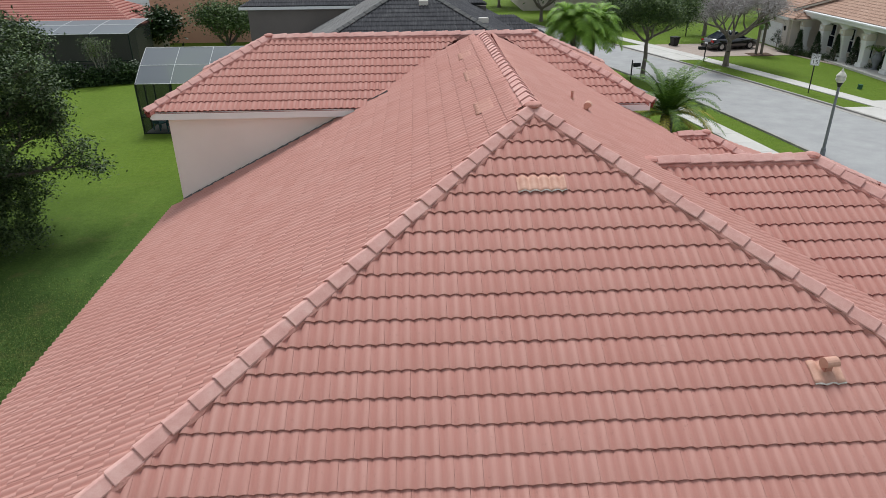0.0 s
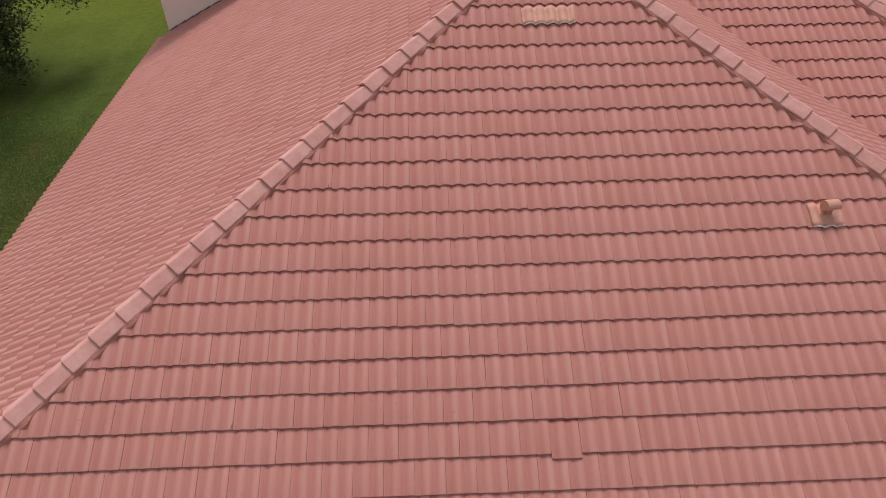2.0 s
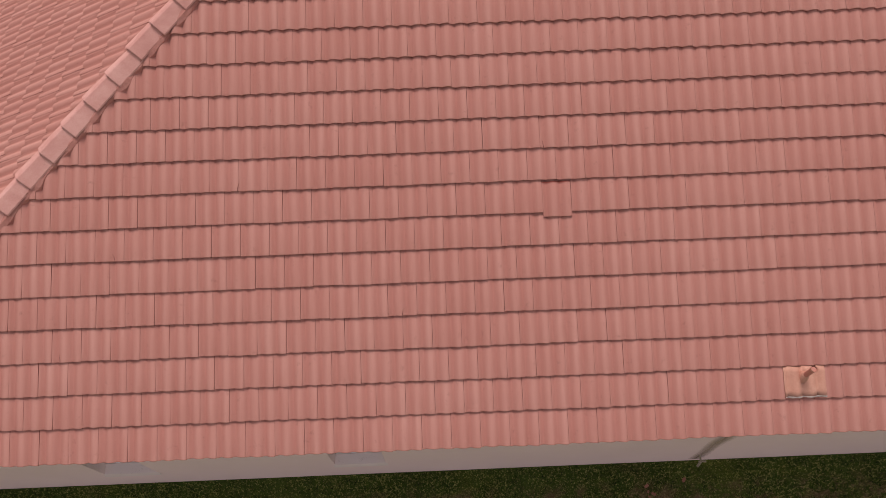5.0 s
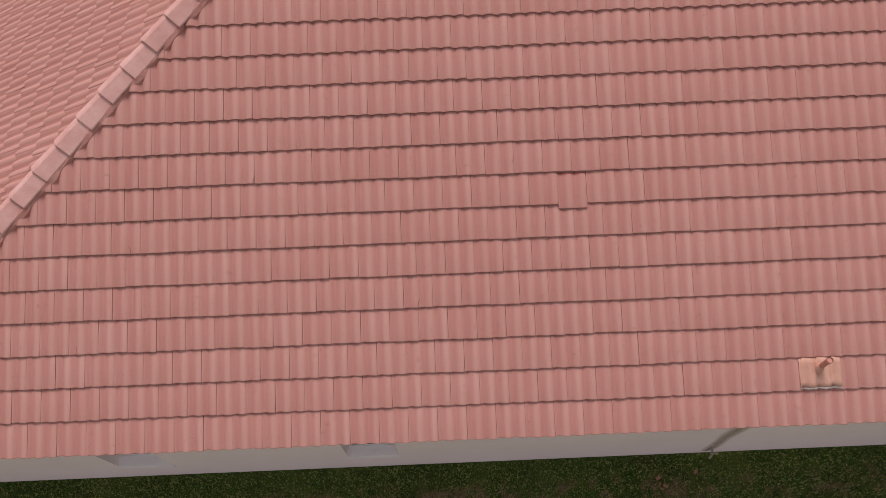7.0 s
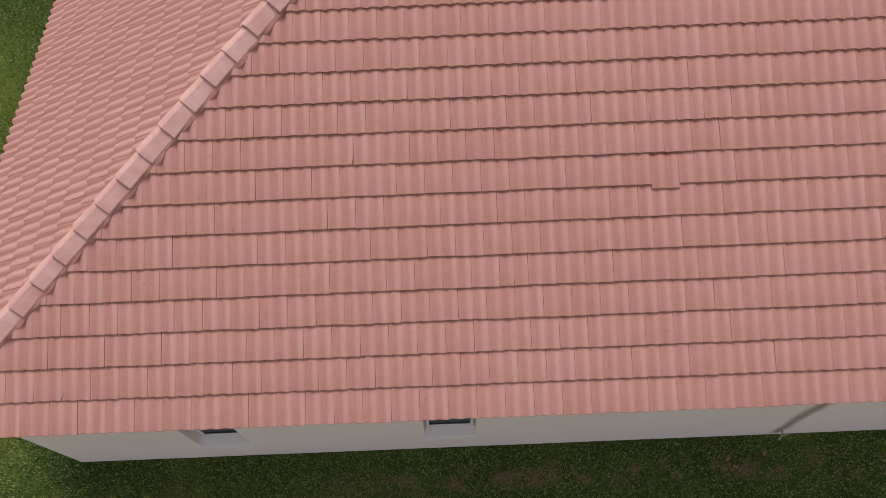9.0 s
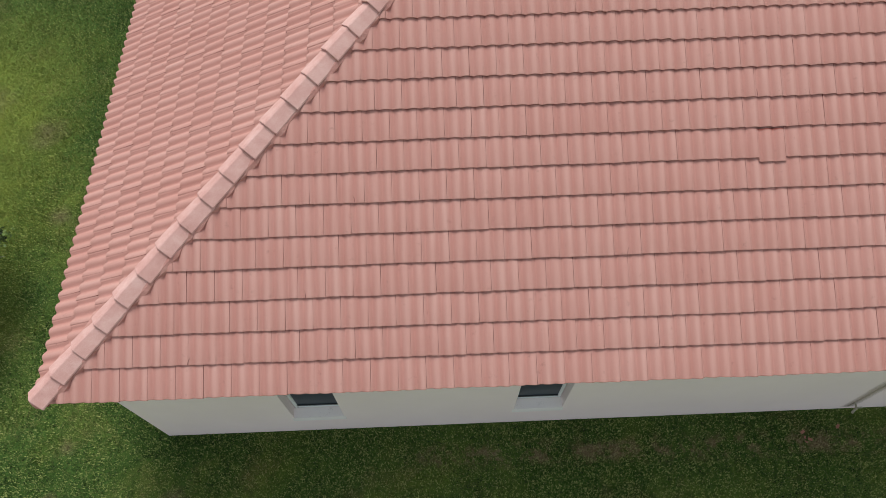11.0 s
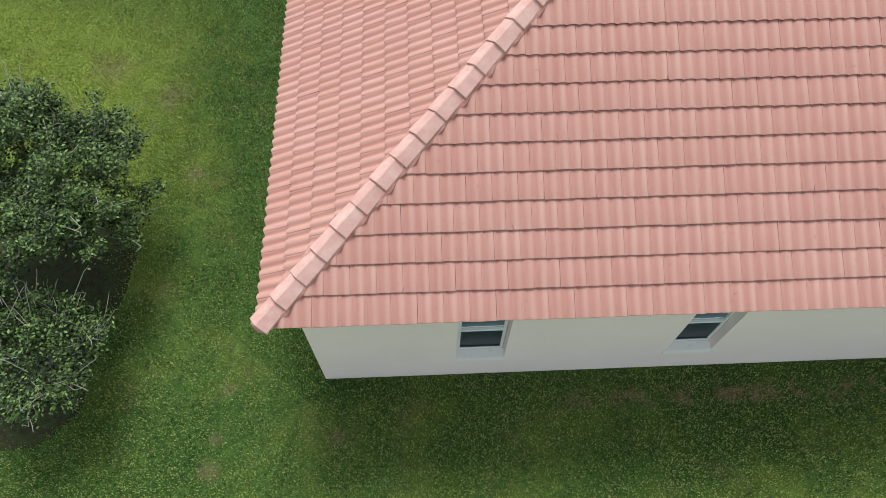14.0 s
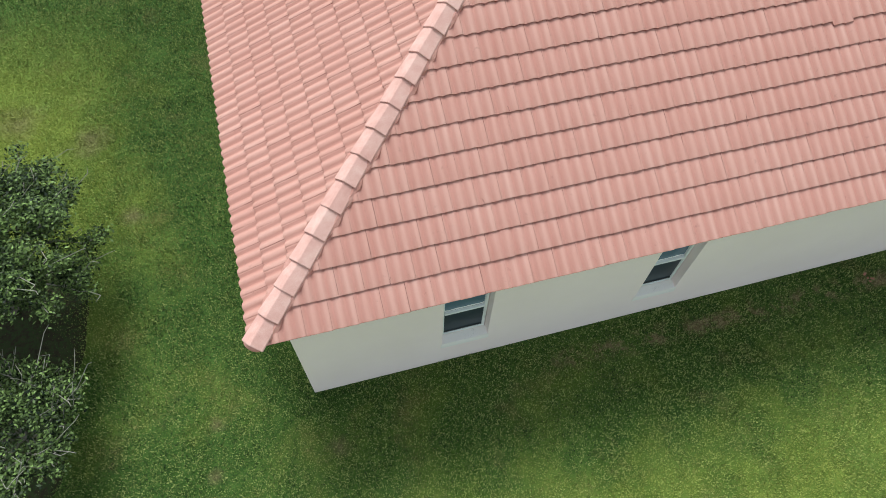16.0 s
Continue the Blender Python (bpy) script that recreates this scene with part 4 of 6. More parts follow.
for i in range(24):
    x0, x1 = 0.26 + i * 0.235, 0.26 + (i + 1) * 0.235 + 0.01
    z0, z1 = EAVE + RISE * x0, EAVE + RISE * x1
    vs = [bm.verts.new(p) for p in ((x0, REAR_Y + 0.235, z0 + 0.03), (x1, REAR_Y + 0.235, z1 + 0.03), (x1, REAR_Y + 0.24, z1 + 0.075), (x0, REAR_Y + 0.24, z0 + 0.055), (x0, REAR_Y + 0.21, z0 + 0.018), (x1, REAR_Y + 0.21, z1 + 0.012))]
    bm.faces.new((vs[0], vs[1], vs[2], vs[3]))
    bm.faces.new((vs[4], vs[5], vs[1], vs[0]))
part("wall_flashing", bm, M_FLASH, house, "thin grey stepped metal flashing")

# hose tap on the wall
bm = bmesh.new()
rod(bm, (10.29, WALL + 0.02, 0.32), (10.29, WALL - 0.1, 0.3), 0.014)
rod(bm, (10.29, WALL - 0.08, 0.305), (10.27, WALL - 0.12, 0.2), 0.016, 0.02)
rod(bm, (10.24, WALL - 0.09, 0.36), (10.34, WALL - 0.09, 0.36), 0.012)
rod(bm, (10.29, WALL - 0.085, 0.3), (10.29, WALL - 0.09, 0.37), 0.009)
part("hose_tap", bm, M_BRASS, house, "weathered brass hose tap")
verts, faces, fades = [], [], []
for i in range(19):
    zz = 0.1 + i * 0.135
    w = 0.11 + 0.05 * noise.noise(Vector((zz * 2, 3, 1))) + 0.06 * i / 18
    x = 10.28 + 0.03 * noise.noise(Vector((zz * 1.5, 7, 2)))
    for k in range(7):
        q = k / 3 - 1
        verts.append((x + q * w, WALL - 0.004, zz))
        fades.append(max(0.0, 1 - q * q) ** 1.5 * min(1.0, (18 - i) / 8 + 0.15) * 0.55)
for i in range(18):
    for k in range(6):
        n = 7 * i + k
        faces.append((n, n + 1, n + 8, n + 7))
stain = raw("wall_stain", verts, faces, M_STAIN, house, "faint brown rust stain down the stucco")
stain.data.attributes.new("fade", "FLOAT", "POINT").data.foreach_set("value", fades)
shard_rng = random.Random(4)
for k in range(5):
    bm = bmesh.new()
    w = shard_rng.uniform(0.015, 0.035)
    box(bm, -w, -w * 0.6, 0, w, w * 0.6, 0.015, 0.004)
    bm.transform(pose(9.75 + shard_rng.uniform(-0.25, 0.5), -0.02 + shard_rng.uniform(-0.22, 0.15), 0.02, shard_rng.uniform(-10, 10), shard_rng.uniform(-10, 10), shard_rng.uniform(0, 180)))
    tagged(part("tile_shard", bm, M_DEBRIS), "broken terracotta tile shard on the grass", "shard", "broken shards by the wall")

# ---- plants ----


def leaf_material(name, dark, light, rough=0.55):
    mat, tree, shader, node = material(name, dark, rough, 0.0, 0.25)
    at, geo = place_coords(tree, node)
    cloud = node("TexNoise", Vector=at, Scale=1.3, Detail=3.0)
    mix = sums(tree, "ADD", sums(tree, "MULTIPLY", geo.outputs["Random Per Island"], 0.6), sums(tree, "MULTIPLY", cloud.outputs["Fac"], 0.4))
    tree.links.new(ramp(tree, mix, ((0.22, dark), (0.56, tuple(a * 0.6 + b * 0.4 for a, b in zip(dark, light))), (0.78, light))), shader.inputs["Base Color"])
    return mat


M_LEAF = leaf_material("grey_green_leaves", (0.004, 0.011, 0.003), (0.185, 0.26, 0.075), 0.55)
M_LAWN_TREE = leaf_material("deep_green_leaves", (0.02, 0.042, 0.013), (0.13, 0.19, 0.065))
M_TREE_BED = speckled("dark_bed_ground", ((0.3, (0.012, 0.012, 0.005)), (0.45, (0.035, 0.028, 0.014)), (0.55, (0.03, 0.05, 0.012)), (0.64, (0.05, 0.036, 0.02)), (0.78, (0.13, 0.09, 0.055))), 11.0, 0.95, fine=45.0, bump=0.8)
M_OAK = leaf_material("oak_leaves", (0.03, 0.06, 0.016), (0.15, 0.22, 0.065))
M_DARK_LEAF = leaf_material("dark_glossy_leaves", (0.018, 0.04, 0.014), (0.06, 0.1, 0.03), 0.4)
M_HEDGE = leaf_material("hedge_leaves", (0.02, 0.045, 0.014), (0.07, 0.12, 0.03))
M_CONE = leaf_material("dark_conifer", (0.015, 0.03, 0.012), (0.04, 0.07, 0.025))
M_PALM = leaf_material("palm_green", (0.05, 0.11, 0.016), (0.19, 0.3, 0.05))
M_QUEEN = leaf_material("bright_palm_green", (0.1, 0.21, 0.02), (0.32, 0.5, 0.06))
M_PALM_DRY = leaf_material("yellowed_palm", (0.3, 0.29, 0.04), (0.56, 0.48, 0.09))
M_SILVER = leaf_material("bare_silver_twigs", (0.3, 0.27, 0.27), (0.55, 0.52, 0.52), 0.8)
M_BARK = speckled("grey_bark", ((0.3, (0.1, 0.085, 0.07)), (0.7, (0.24, 0.21, 0.18))), 5.0, 0.9, fine=40.0, bump=0.6, stretch=(1, 1, 0.25))
M_TWIG = speckled("pale_twig", ((0.3, (0.2, 0.18, 0.15)), (0.7, (0.36, 0.33, 0.29))), 8.0, 0.8)


def leaf_cloud(name, spots, spread, count, size, mat, parent, rng, flat=0.35, long=2.0, kind="stuff"):
    """Many small leaves round the given spots; spread: the scatter round each spot."""
    spots = np.array(spots)
    at = spots[rng.integers(len(spots), size=count)] + rng.normal(size=(count, 3)) * np.array(spread)
    at[:, 2] = np.maximum(at[:, 2], 0.06)
    way = rng.normal(size=(count, 3)) * np.array((1, 1, 0.6))
    way /= np.linalg.norm(way, axis=1)[:, None]
    up = rng.normal(size=(count, 3)) * flat + np.array((0, 0, 1.0))
    side = np.cross(way, up)
    side /= np.linalg.norm(side, axis=1)[:, None] + 1e-9
    s = size * rng.uniform(0.6, 1.3, size=(count, 1))
    verts = np.stack([at, at + way * s * 0.5 + side * s / long * 0.5, at + way * s, at + way * s * 0.5 - side * s / long * 0.5], 1).reshape(-1, 3)
    faces = np.arange(4 * count).reshape(-1, 4)
    mesh = bpy.data.meshes.new(name)
    mesh.vertices.add(4 * count)
    mesh.vertices.foreach_set("co", verts.ravel())
    mesh.loops.add(4 * count)
    mesh.loops.foreach_set("vertex_index", faces.ravel())
    mesh.polygons.add(count)
    mesh.polygons.foreach_set("loop_start", np.arange(0, 4 * count, 4))
    mesh.update(calc_edges=True)
    mesh.materials.append(mat)
    ob = new(name, mesh)
    ob.parent = parent
    if kind:
        tagged(ob, kind=kind)
    return ob


def grow(bm, tips, p, way, length, radius, depth, rng, spread=0.6, lift=0.1, keep=1):
    """A limb that bends, tapers and forks."""
    steps = 3
    for i in range(steps):
        q = p + way * (length / steps)
        rod(bm, p, q, radius * (1 - 0.2 * i / steps), radius * (1 - 0.2 * (i + 1) / steps) * 0.96, 6 if radius < 0.05 else 8)
        p = q
        way = (way + Vector((rng.gauss(0, 0.14), rng.gauss(0, 0.14), rng.gauss(lift, 0.1)))).normalized()
        if depth <= keep:
            tips.append(tuple(p))
    if depth <= 0:
        tips.append(tuple(p))
        return
    for k in range(rng.choice((2, 3, 3))):
        turn = Vector((rng.gauss(0, spread), rng.gauss(0, spread), rng.gauss(lift, spread * 0.5)))
        grow(bm, tips, p, (way + turn).normalized(), length * rng.uniform(0.6, 0.85), radius * 0.62, depth - 1, rng, spread, lift, keep)


def tree(name, label, at, trunk_h, limb, radius, depth, leaves, size, mat, seed, limbs=5, spread=0.55, lift=0.12, scatter=0.3, bark=None, flat=0.6, category="tree", lean=1.0, keep=1, low=0.25, twig=None, long=2.0):
    top = thing(name, label, category, at)
    rng = random.Random(seed)
    bm = bmesh.new()
    p = Vector((0, 0, -0.05))
    for i in range(4):
        q = Vector((rng.gauss(0, 0.04), rng.gauss(0, 0.04), trunk_h * (i + 1) / 4))
        rod(bm, p, q, radius * (1.25 if i == 0 else 1) * (1 - 0.08 * i), radius * (1 - 0.08 * (i + 1)), 10)
        p = q
    part("trunk", bm, bark or M_BARK, top)
    tips = []
    bm = bmesh.new()
    for k in range(limbs):
        a = 2 * math.pi * (k + rng.uniform(-0.3, 0.3)) / limbs
        way = Vector((math.cos(a) * lean, math.sin(a) * lean, rng.uniform(0.35, 0.9))).normalized()
        grow(bm, tips, p - Vector((0, 0, trunk_h * rng.uniform(0, low))), way, limb, radius * 0.55, depth, rng, spread, lift, keep)
    part("branching", bm, twig or bark or M_BARK, top)
    if twig:
        tips += [(rng.gauss(0, 0.3), rng.gauss(0, 0.3), trunk_h + rng.uniform(0.25, 0.75)) for _ in range(len(tips) // 6)]
        bm = bmesh.new()
        for tip in tips[::13]:
            p = Vector(tip)
            way = Vector((p.x + rng.gauss(0, 0.5), p.y + rng.gauss(0, 0.5), rng.uniform(0.1, 0.8))).normalized()
            q = p + way * rng.uniform(0.2, 0.45) + Vector((0, 0, 0.05))
            rod(bm, p, q, 0.006, 0.005, 4)
            rod(bm, q, q + (way + Vector((rng.gauss(0, 0.6), rng.gauss(0, 0.6), 0.1))).normalized() * rng.uniform(0.06, 0.16), 0.005, 0.003, 4)
        tagged(part("twig_spray", bm, twig, top), kind="stuff")
    if leaves:
        leaf_cloud("crown", tips, (scatter, scatter, scatter * 0.7), leaves, size, mat, top, np.random.default_rng(seed), flat, long, kind="")
    return top


def shrub(name, label, at, radii, leaves, size, mat, seed, category="shrub", group="", cone=False):
    """A clipped or rounded shrub: leaves over an uneven body, with stems inside."""
    top = thing(name, label, category, at, group=group)
    rng = np.random.default_rng(seed)
    n = 260
    d = rng.normal(size=(n, 3))
    d /= np.linalg.norm(d, axis=1)[:, None]
    d[:, 2] = np.abs(d[:, 2]) if not cone else rng.uniform(0, 1, n)
    if cone:
        ang = rng.uniform(0, 2 * np.pi, n)
        r = (1 - d[:, 2]) * 0.95 + 0.05
        spots = np.stack([np.cos(ang) * r * radii[0], np.sin(ang) * r * radii[1], d[:, 2] * radii[2]], 1)
    else:
        spots = d * np.array(radii) * rng.uniform(0.7, 1.0, size=(n, 1))
        spots[:, 2] = spots[:, 2] + 0.05
    leaf_cloud("foliage", spots, (radii[0] * 0.09,) * 3, leaves, size, mat, top, rng, 1.0, kind="")
    bm = bmesh.new()
    for k in range(6):
        a = k * 1.05
        rod(bm, (0.05 * math.cos(a), 0.05 * math.sin(a), -0.02), (radii[0] * 0.5 * math.cos(a) * (0.3 if cone else 1), radii[1] * 0.5 * math.sin(a) * (0.3 if cone else 1), radii[2] * 0.75), 0.03, 0.012, 5)
    part("stems", bm, M_BARK, top)
    return top


def frond(name, length, droop, leaflet, mat, parent, m, rng, pairs=90, lean=0.9, rise=0.9):
    """A feather palm leaf: an arched rib and two rows of narrow leaflets."""
    p, way = Vector((0, 0, 0)), Vector((math.cos(rise), 0, math.sin(rise)))
    spine = [(p.copy(), way.copy())]
    for i in range(pairs):
        p = p + way * (length / pairs)
        way = (way + Vector((0.0, 0, -droop * (0.4 + 1.2 * i / pairs) / pairs))).normalized()
        spine.append((p.copy(), way.copy()))
    verts, faces = [], []
    for i in range(pairs):
        k = len(verts)
        w0, w1 = 0.022 * (1 - i / pairs) + 0.004, 0.022 * (1 - (i + 1) / pairs) + 0.004
        a, b = spine[i][0], spine[i + 1][0]
        verts += [a + Vector((0, -w0, 0)), a + Vector((0, w0, 0)), b + Vector((0, w1, 0)), b + Vector((0, -w1, 0)), a + Vector((0, 0, -w0)), b + Vector((0, 0, -w1))]
        faces += [(k, k + 1, k + 2, k + 3), (k + 1, k + 4, k + 5, k + 2), (k + 4, k, k + 3, k + 5)]
        t = i / pairs
        reach = leaflet * math.sin(math.pi * (0.12 + 0.8 * t)) * rng.uniform(0.85, 1.1)
        if t < 0.08:
            continue
        for sign in (-1, 1):
            k = len(verts)
            tip = a + Vector((0, sign, 0)) * reach * 0.8 + spine[i][1] * reach * lean * 0.7 + Vector((0, 0, -reach * rng.uniform(0.05, 0.45) + 0.1 * reach))
            mid = a * 0.5 + tip * 0.5 + Vector((0, 0, reach * 0.08))
            w = spine[i][1] * (0.014 + 0.01 * (1 - t))
            verts += [a - w * 0.5, a + w * 0.5, mid + w, mid - w, tip]
            faces += [(k, k + 1, k + 2, k + 3), (k + 3, k + 2, k + 4)]
    return raw(name, [m @ v for v in verts], faces, mat, parent)


def palm(name, label, at, trunk_h, radius, fronds, length, leaflet, mat, seed, dry=0, droop=1.6, low=0.0):
    top = thing(name, label, "palm tree", at)
    rng = random.Random(seed)
    bm = bmesh.new()
    n = max(4, int(trunk_h / 0.12))
    for i in range(n):
        z0, z1 = trunk_h * i / n - (0.05 if i == 0 else 0), trunk_h * (i + 1) / n
        rod(bm, (0, 0, z0), (0, 0, z1), radius * (0.92 + 0.12 * rng.random()), radius * (1.0 + 0.15 * rng.random()), 12)
    part("trunk", bm, M_BARK, top, "rough ringed trunk")
    for k in range(fronds):
        a = k * 137.5
        rise = low + (1.35 - low) * (1 - ((k + 0.5) / fronds) ** 1.1)
        yellow = k >= fronds - dry
        frond("frond", length * rng.uniform(0.85, 1.1), droop * rng.uniform(0.85, 1.15), leaflet, M_PALM_DRY if yellow and k % 3 else mat, top,
              pose(0, 0, trunk_h + 0.05, 0, 0, a + rng.uniform(-12, 12)), rng, rise=rise)
    return top


# trees beside the lawn
tree("small_tree", "broad evergreen tree with grey-green leaves over the lawn", (-4.05, 2.8, 0), 1.1, 0.77, 0.062, 3, 86000, 0.058, M_LEAF, 21, 13, 0.65, 0.03, 0.075, lean=0.95, keep=3, twig=M_TWIG)
tree("small_tree", "open-branched evergreen tree with pale twigs over dark ground", (-3.4, 0.4, 0), 0.9, 0.4, 0.055, 3, 12500, 0.058, M_LEAF, 8, 9, 0.65, 0.0, 0.065, lean=1.1, keep=3, twig=M_TWIG)
lawn_tree = tree("lawn_tree", "tall dense tree with drooping limbs on the lawn", (-8.75, 19.3, 0), 4.9, 1.7, 0.2, 3, 170000, 0.115, M_LAWN_TREE, 5, 20, 0.6, 0.02, 0.27, lean=1.25, keep=3, low=0.75)
skirt = random.Random(17)
hanging = []
for _ in range(110):
    a, r = skirt.uniform(0, 2 * math.pi), skirt.uniform(1.2, 2.7)
    hanging.append((r * math.cos(a), r * math.sin(a), skirt.uniform(0.5, 2.6)))
leaf_cloud("low_crown", hanging, (0.24, 0.24, 0.2), 36000, 0.115, M_LAWN_TREE, lawn_tree, np.random.default_rng(17), 0.6, kind="")


def ground_patch(name, label, category, at, radii, mat, seed, lift=0.006, mound=0.03):
    """A low uneven patch of another ground, thicker in its middle."""
    rng = random.Random(seed)
    n, rings = 40, 5
    verts, faces = [(at[0], at[1], lift + mound)], []
    for r in range(1, rings + 1):
        for i in range(n):
            a = 2 * math.pi * i / n
            w = (r / rings) * (1 + 0.28 * noise.noise(Vector((math.cos(a) * 1.6, math.sin(a) * 1.6, seed))) + 0.08 * noise.noise(Vector((math.cos(a) * 6, math.sin(a) * 6, seed))))
            verts.append((at[0] + math.cos(a) * radii[0] * w, at[1] + math.sin(a) * radii[1] * w, lift + mound * (1 - (r / rings) ** 2) - (0.02 if r == rings else 0)))
    for i in range(n):
        faces.append((0, 1 + i, 1 + (i + 1) % n))
        for r in range(rings - 1):
            a, b = 1 + r * n, 1 + (r + 1) * n
            faces.append((a + i, b + i, b + (i + 1) % n, a + (i + 1) % n))
    return setting(raw(name, verts, faces, mat), label, category)


# near-black brown patches spread under both crowns
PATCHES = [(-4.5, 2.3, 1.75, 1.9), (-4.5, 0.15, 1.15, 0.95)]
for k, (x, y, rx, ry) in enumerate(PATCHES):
    ground_patch("tree_bed", "dark brown mottled ground under the small trees", "tree bed", (x, y), (rx, ry), M_TREE_BED, 3.0 + k)

# ---- grass blades near the house ----


def blades(name, areas, per_m2, mat, seed, size=1.0):
    rng = np.random.default_rng(seed)
    spots = []
    for x0, y0, x1, y1 in areas:
        n = int((x1 - x0) * (y1 - y0) * per_m2)
        spots.append(np.stack([rng.uniform(x0, x1, n), rng.uniform(y0, y1, n), np.zeros(n)], 1))
    at = np.vstack(spots)
    at = at[rng.random(len(at)) < np.clip(1.25 - np.maximum(at[:, 1] - 6, 0) / 9 - np.maximum(-at[:, 0] - 6, 0) / 4, 0, 1) * np.clip((at[:, 1] + 5) / 1.6, 0, 1)]
    worn = np.zeros(len(at))
    for x, y, rx, ry in PATCHES:
        worn = np.maximum(worn, 1.25 - np.hypot((at[:, 0] - x) / rx, (at[:, 1] - y) / ry))
    at = at[rng.random(len(at)) > np.clip(worn * 1.6, 0, 1) * 0.6]
    n = len(at)
    clump = np.array([noise.noise((p[0] * 2.2, p[1] * 2.2, 0)) for p in at])
    tall = size * (0.015 + 0.014 * rng.random(n)) * (1 + 0.5 * clump)
    a = rng.uniform(0, 2 * np.pi, n)
    lean = rng.uniform(0.3, 1.05, n) * tall
    tip = at + np.stack([np.cos(a) * lean, np.sin(a) * lean, tall], 1)
    b = a + np.pi / 2 + rng.normal(0, 0.4, n)
    w = 0.0085 * size * np.stack([np.cos(b), np.sin(b), np.zeros(n)], 1)
    verts = np.stack([at - w, at + w, tip], 1).reshape(-1, 3)
    mesh = bpy.data.meshes.new(name)
    mesh.vertices.add(3 * n)
    mesh.vertices.foreach_set("co", verts.ravel())
    mesh.loops.add(3 * n)
    mesh.loops.foreach_set("vertex_index", np.arange(3 * n))
    mesh.polygons.add(n)
    mesh.polygons.foreach_set("loop_start", np.arange(0, 3 * n, 3))
    mesh.update(calc_edges=True)
    mesh.materials.append(mat)
    return tagged(new(name, mesh), "short mown grass blades beside the house", "grass", kind="stuff")


blades("grass", [(-10.0, -5.0, 0.3, 17.0), (0.3, -5.0, 13.0, 0.3)], 2700, M_BLADE, 3, 1.25)

# ---- the street and the neighbours ----
M_SCREEN, _t, _s, _n = material("grey_insect_screen", (0.13, 0.15, 0.175), 0.6)
_s.inputs["Alpha"].default_value = 0.86
M_DARK_SCREEN, _t, _s, _n = material("dark_insect_screen", (0.012, 0.02, 0.016), 0.7)
_s.inputs["Alpha"].default_value = 0.68
M_DARK_METAL = speckled("dark_green_metal", ((0.3, (0.012, 0.022, 0.018)), (0.7, (0.025, 0.035, 0.03))), 4.0, 0.45)
M_BLACK = speckled("black_paint", ((0.3, (0.008, 0.008, 0.009)), (0.7, (0.02, 0.02, 0.022))), 4.0, 0.35)
M_TAUPE = speckled("taupe_stucco", ((0.35, (0.17, 0.15, 0.14)), (0.65, (0.21, 0.185, 0.17))), 0.6, fine=70.0, bump=0.3)
M_PEACH = speckled("orange_peach_stucco", ((0.35, (0.66, 0.36, 0.26)), (0.65, (0.73, 0.42, 0.31))), 0.5, fine=60.0, bump=0.3)
M_BEIGE = speckled("beige_stucco", ((0.35, (0.44, 0.39, 0.34)), (0.65, (0.5, 0.45, 0.39))), 0.5, fine=60.0, bump=0.3)
M_CREAM = speckled("cream_stucco", ((0.35, (0.66, 0.61, 0.55)), (0.65, (0.72, 0.67, 0.6))), 0.5, fine=60.0, bump=0.3)
M_PAVER = speckled("pinkish_pavers", ((0.3, (0.3, 0.24, 0.21)), (0.7, (0.42, 0.35, 0.31))), 2.5, 0.85, fine=14.0, bump=0.4)
M_TAN_TILE = tile_material("tan_blend_tile", (0.28, 0.17, 0.13), (0.4, 0.26, 0.2), (0.52, 0.37, 0.3), (8, 8, 8), (0.06, 0.05, 0.045), 0.7)
M_CAR, _t, _s, _n = material("black_car_paint", (0.006, 0.006, 0.008), 0.12, 0.0, 0.6)
_s.inputs["Coat Weight"].default_value = 1.0
M_TYRE = speckled("tyre_rubber", ((0.3, (0.012, 0.012, 0.012)), (0.7, (0.025, 0.025, 0.025))), 9.0, 0.9)
M_RIM = speckled("silver_rim", ((0.3, (0.5, 0.5, 0.52)), (0.7, (0.65, 0.65, 0.66))), 6.0, 0.3, metal=0.8)
M_RED = speckled("red_lamp", ((0.3, (0.35, 0.01, 0.01)), (0.7, (0.5, 0.02, 0.02))), 6.0, 0.2)
M_TEAL = speckled("teal_plastic", ((0.3, (0.015, 0.16, 0.2)), (0.7, (0.03, 0.24, 0.28))), 4.0, 0.5)
M_GREEN_BOX = speckled("green_utility_paint", ((0.3, (0.02, 0.09, 0.05)), (0.7, (0.04, 0.13, 0.075))), 4.0, 0.5)
M_MULCH = speckled("brown_mulch", ((0.3, (0.05, 0.03, 0.02)), (0.7, (0.14, 0.09, 0.06))), 6.0, 0.95, fine=40.0, bump=0.8)
M_BRICK = speckled("red_edging", ((0.3, (0.2, 0.07, 0.05)), (0.7, (0.32, 0.14, 0.11))), 5.0)
M_POLE = speckled("grey_lamp_pole", ((0.3, (0.17, 0.18, 0.2)), (0.7, (0.24, 0.25, 0.27))), 5.0, 0.45)
M_LAMP_GLASS = speckled("milky_lamp_glass", ((0.3, (0.6, 0.58, 0.5)), (0.7, (0.75, 0.73, 0.66))), 8.0, 0.2)

pavement_near = pavement("pavement_near", near_kerb, -2.75, -1.55, -10, 60)
pavement_far = pavement("pavement_far", far_kerb, 2.15, 3.25, -10, 70)
# drive and apron beyond the street
drive = setting(strip("drive", lambda y: far_kerb(y) + 3.25, lambda y: 36.4, 51.6, 57.6, -0.05, 0.03, M_PAVER), "pinkish paver driveway before a garage", "driveway")
apron = setting(strip("apron", lambda y: far_kerb(y) + 0.16, lambda y: far_kerb(y) + 2.15, 50.3, 57.4, -0.05, 0.035, M_CONCRETE), "pale concrete driveway apron", "driveway")
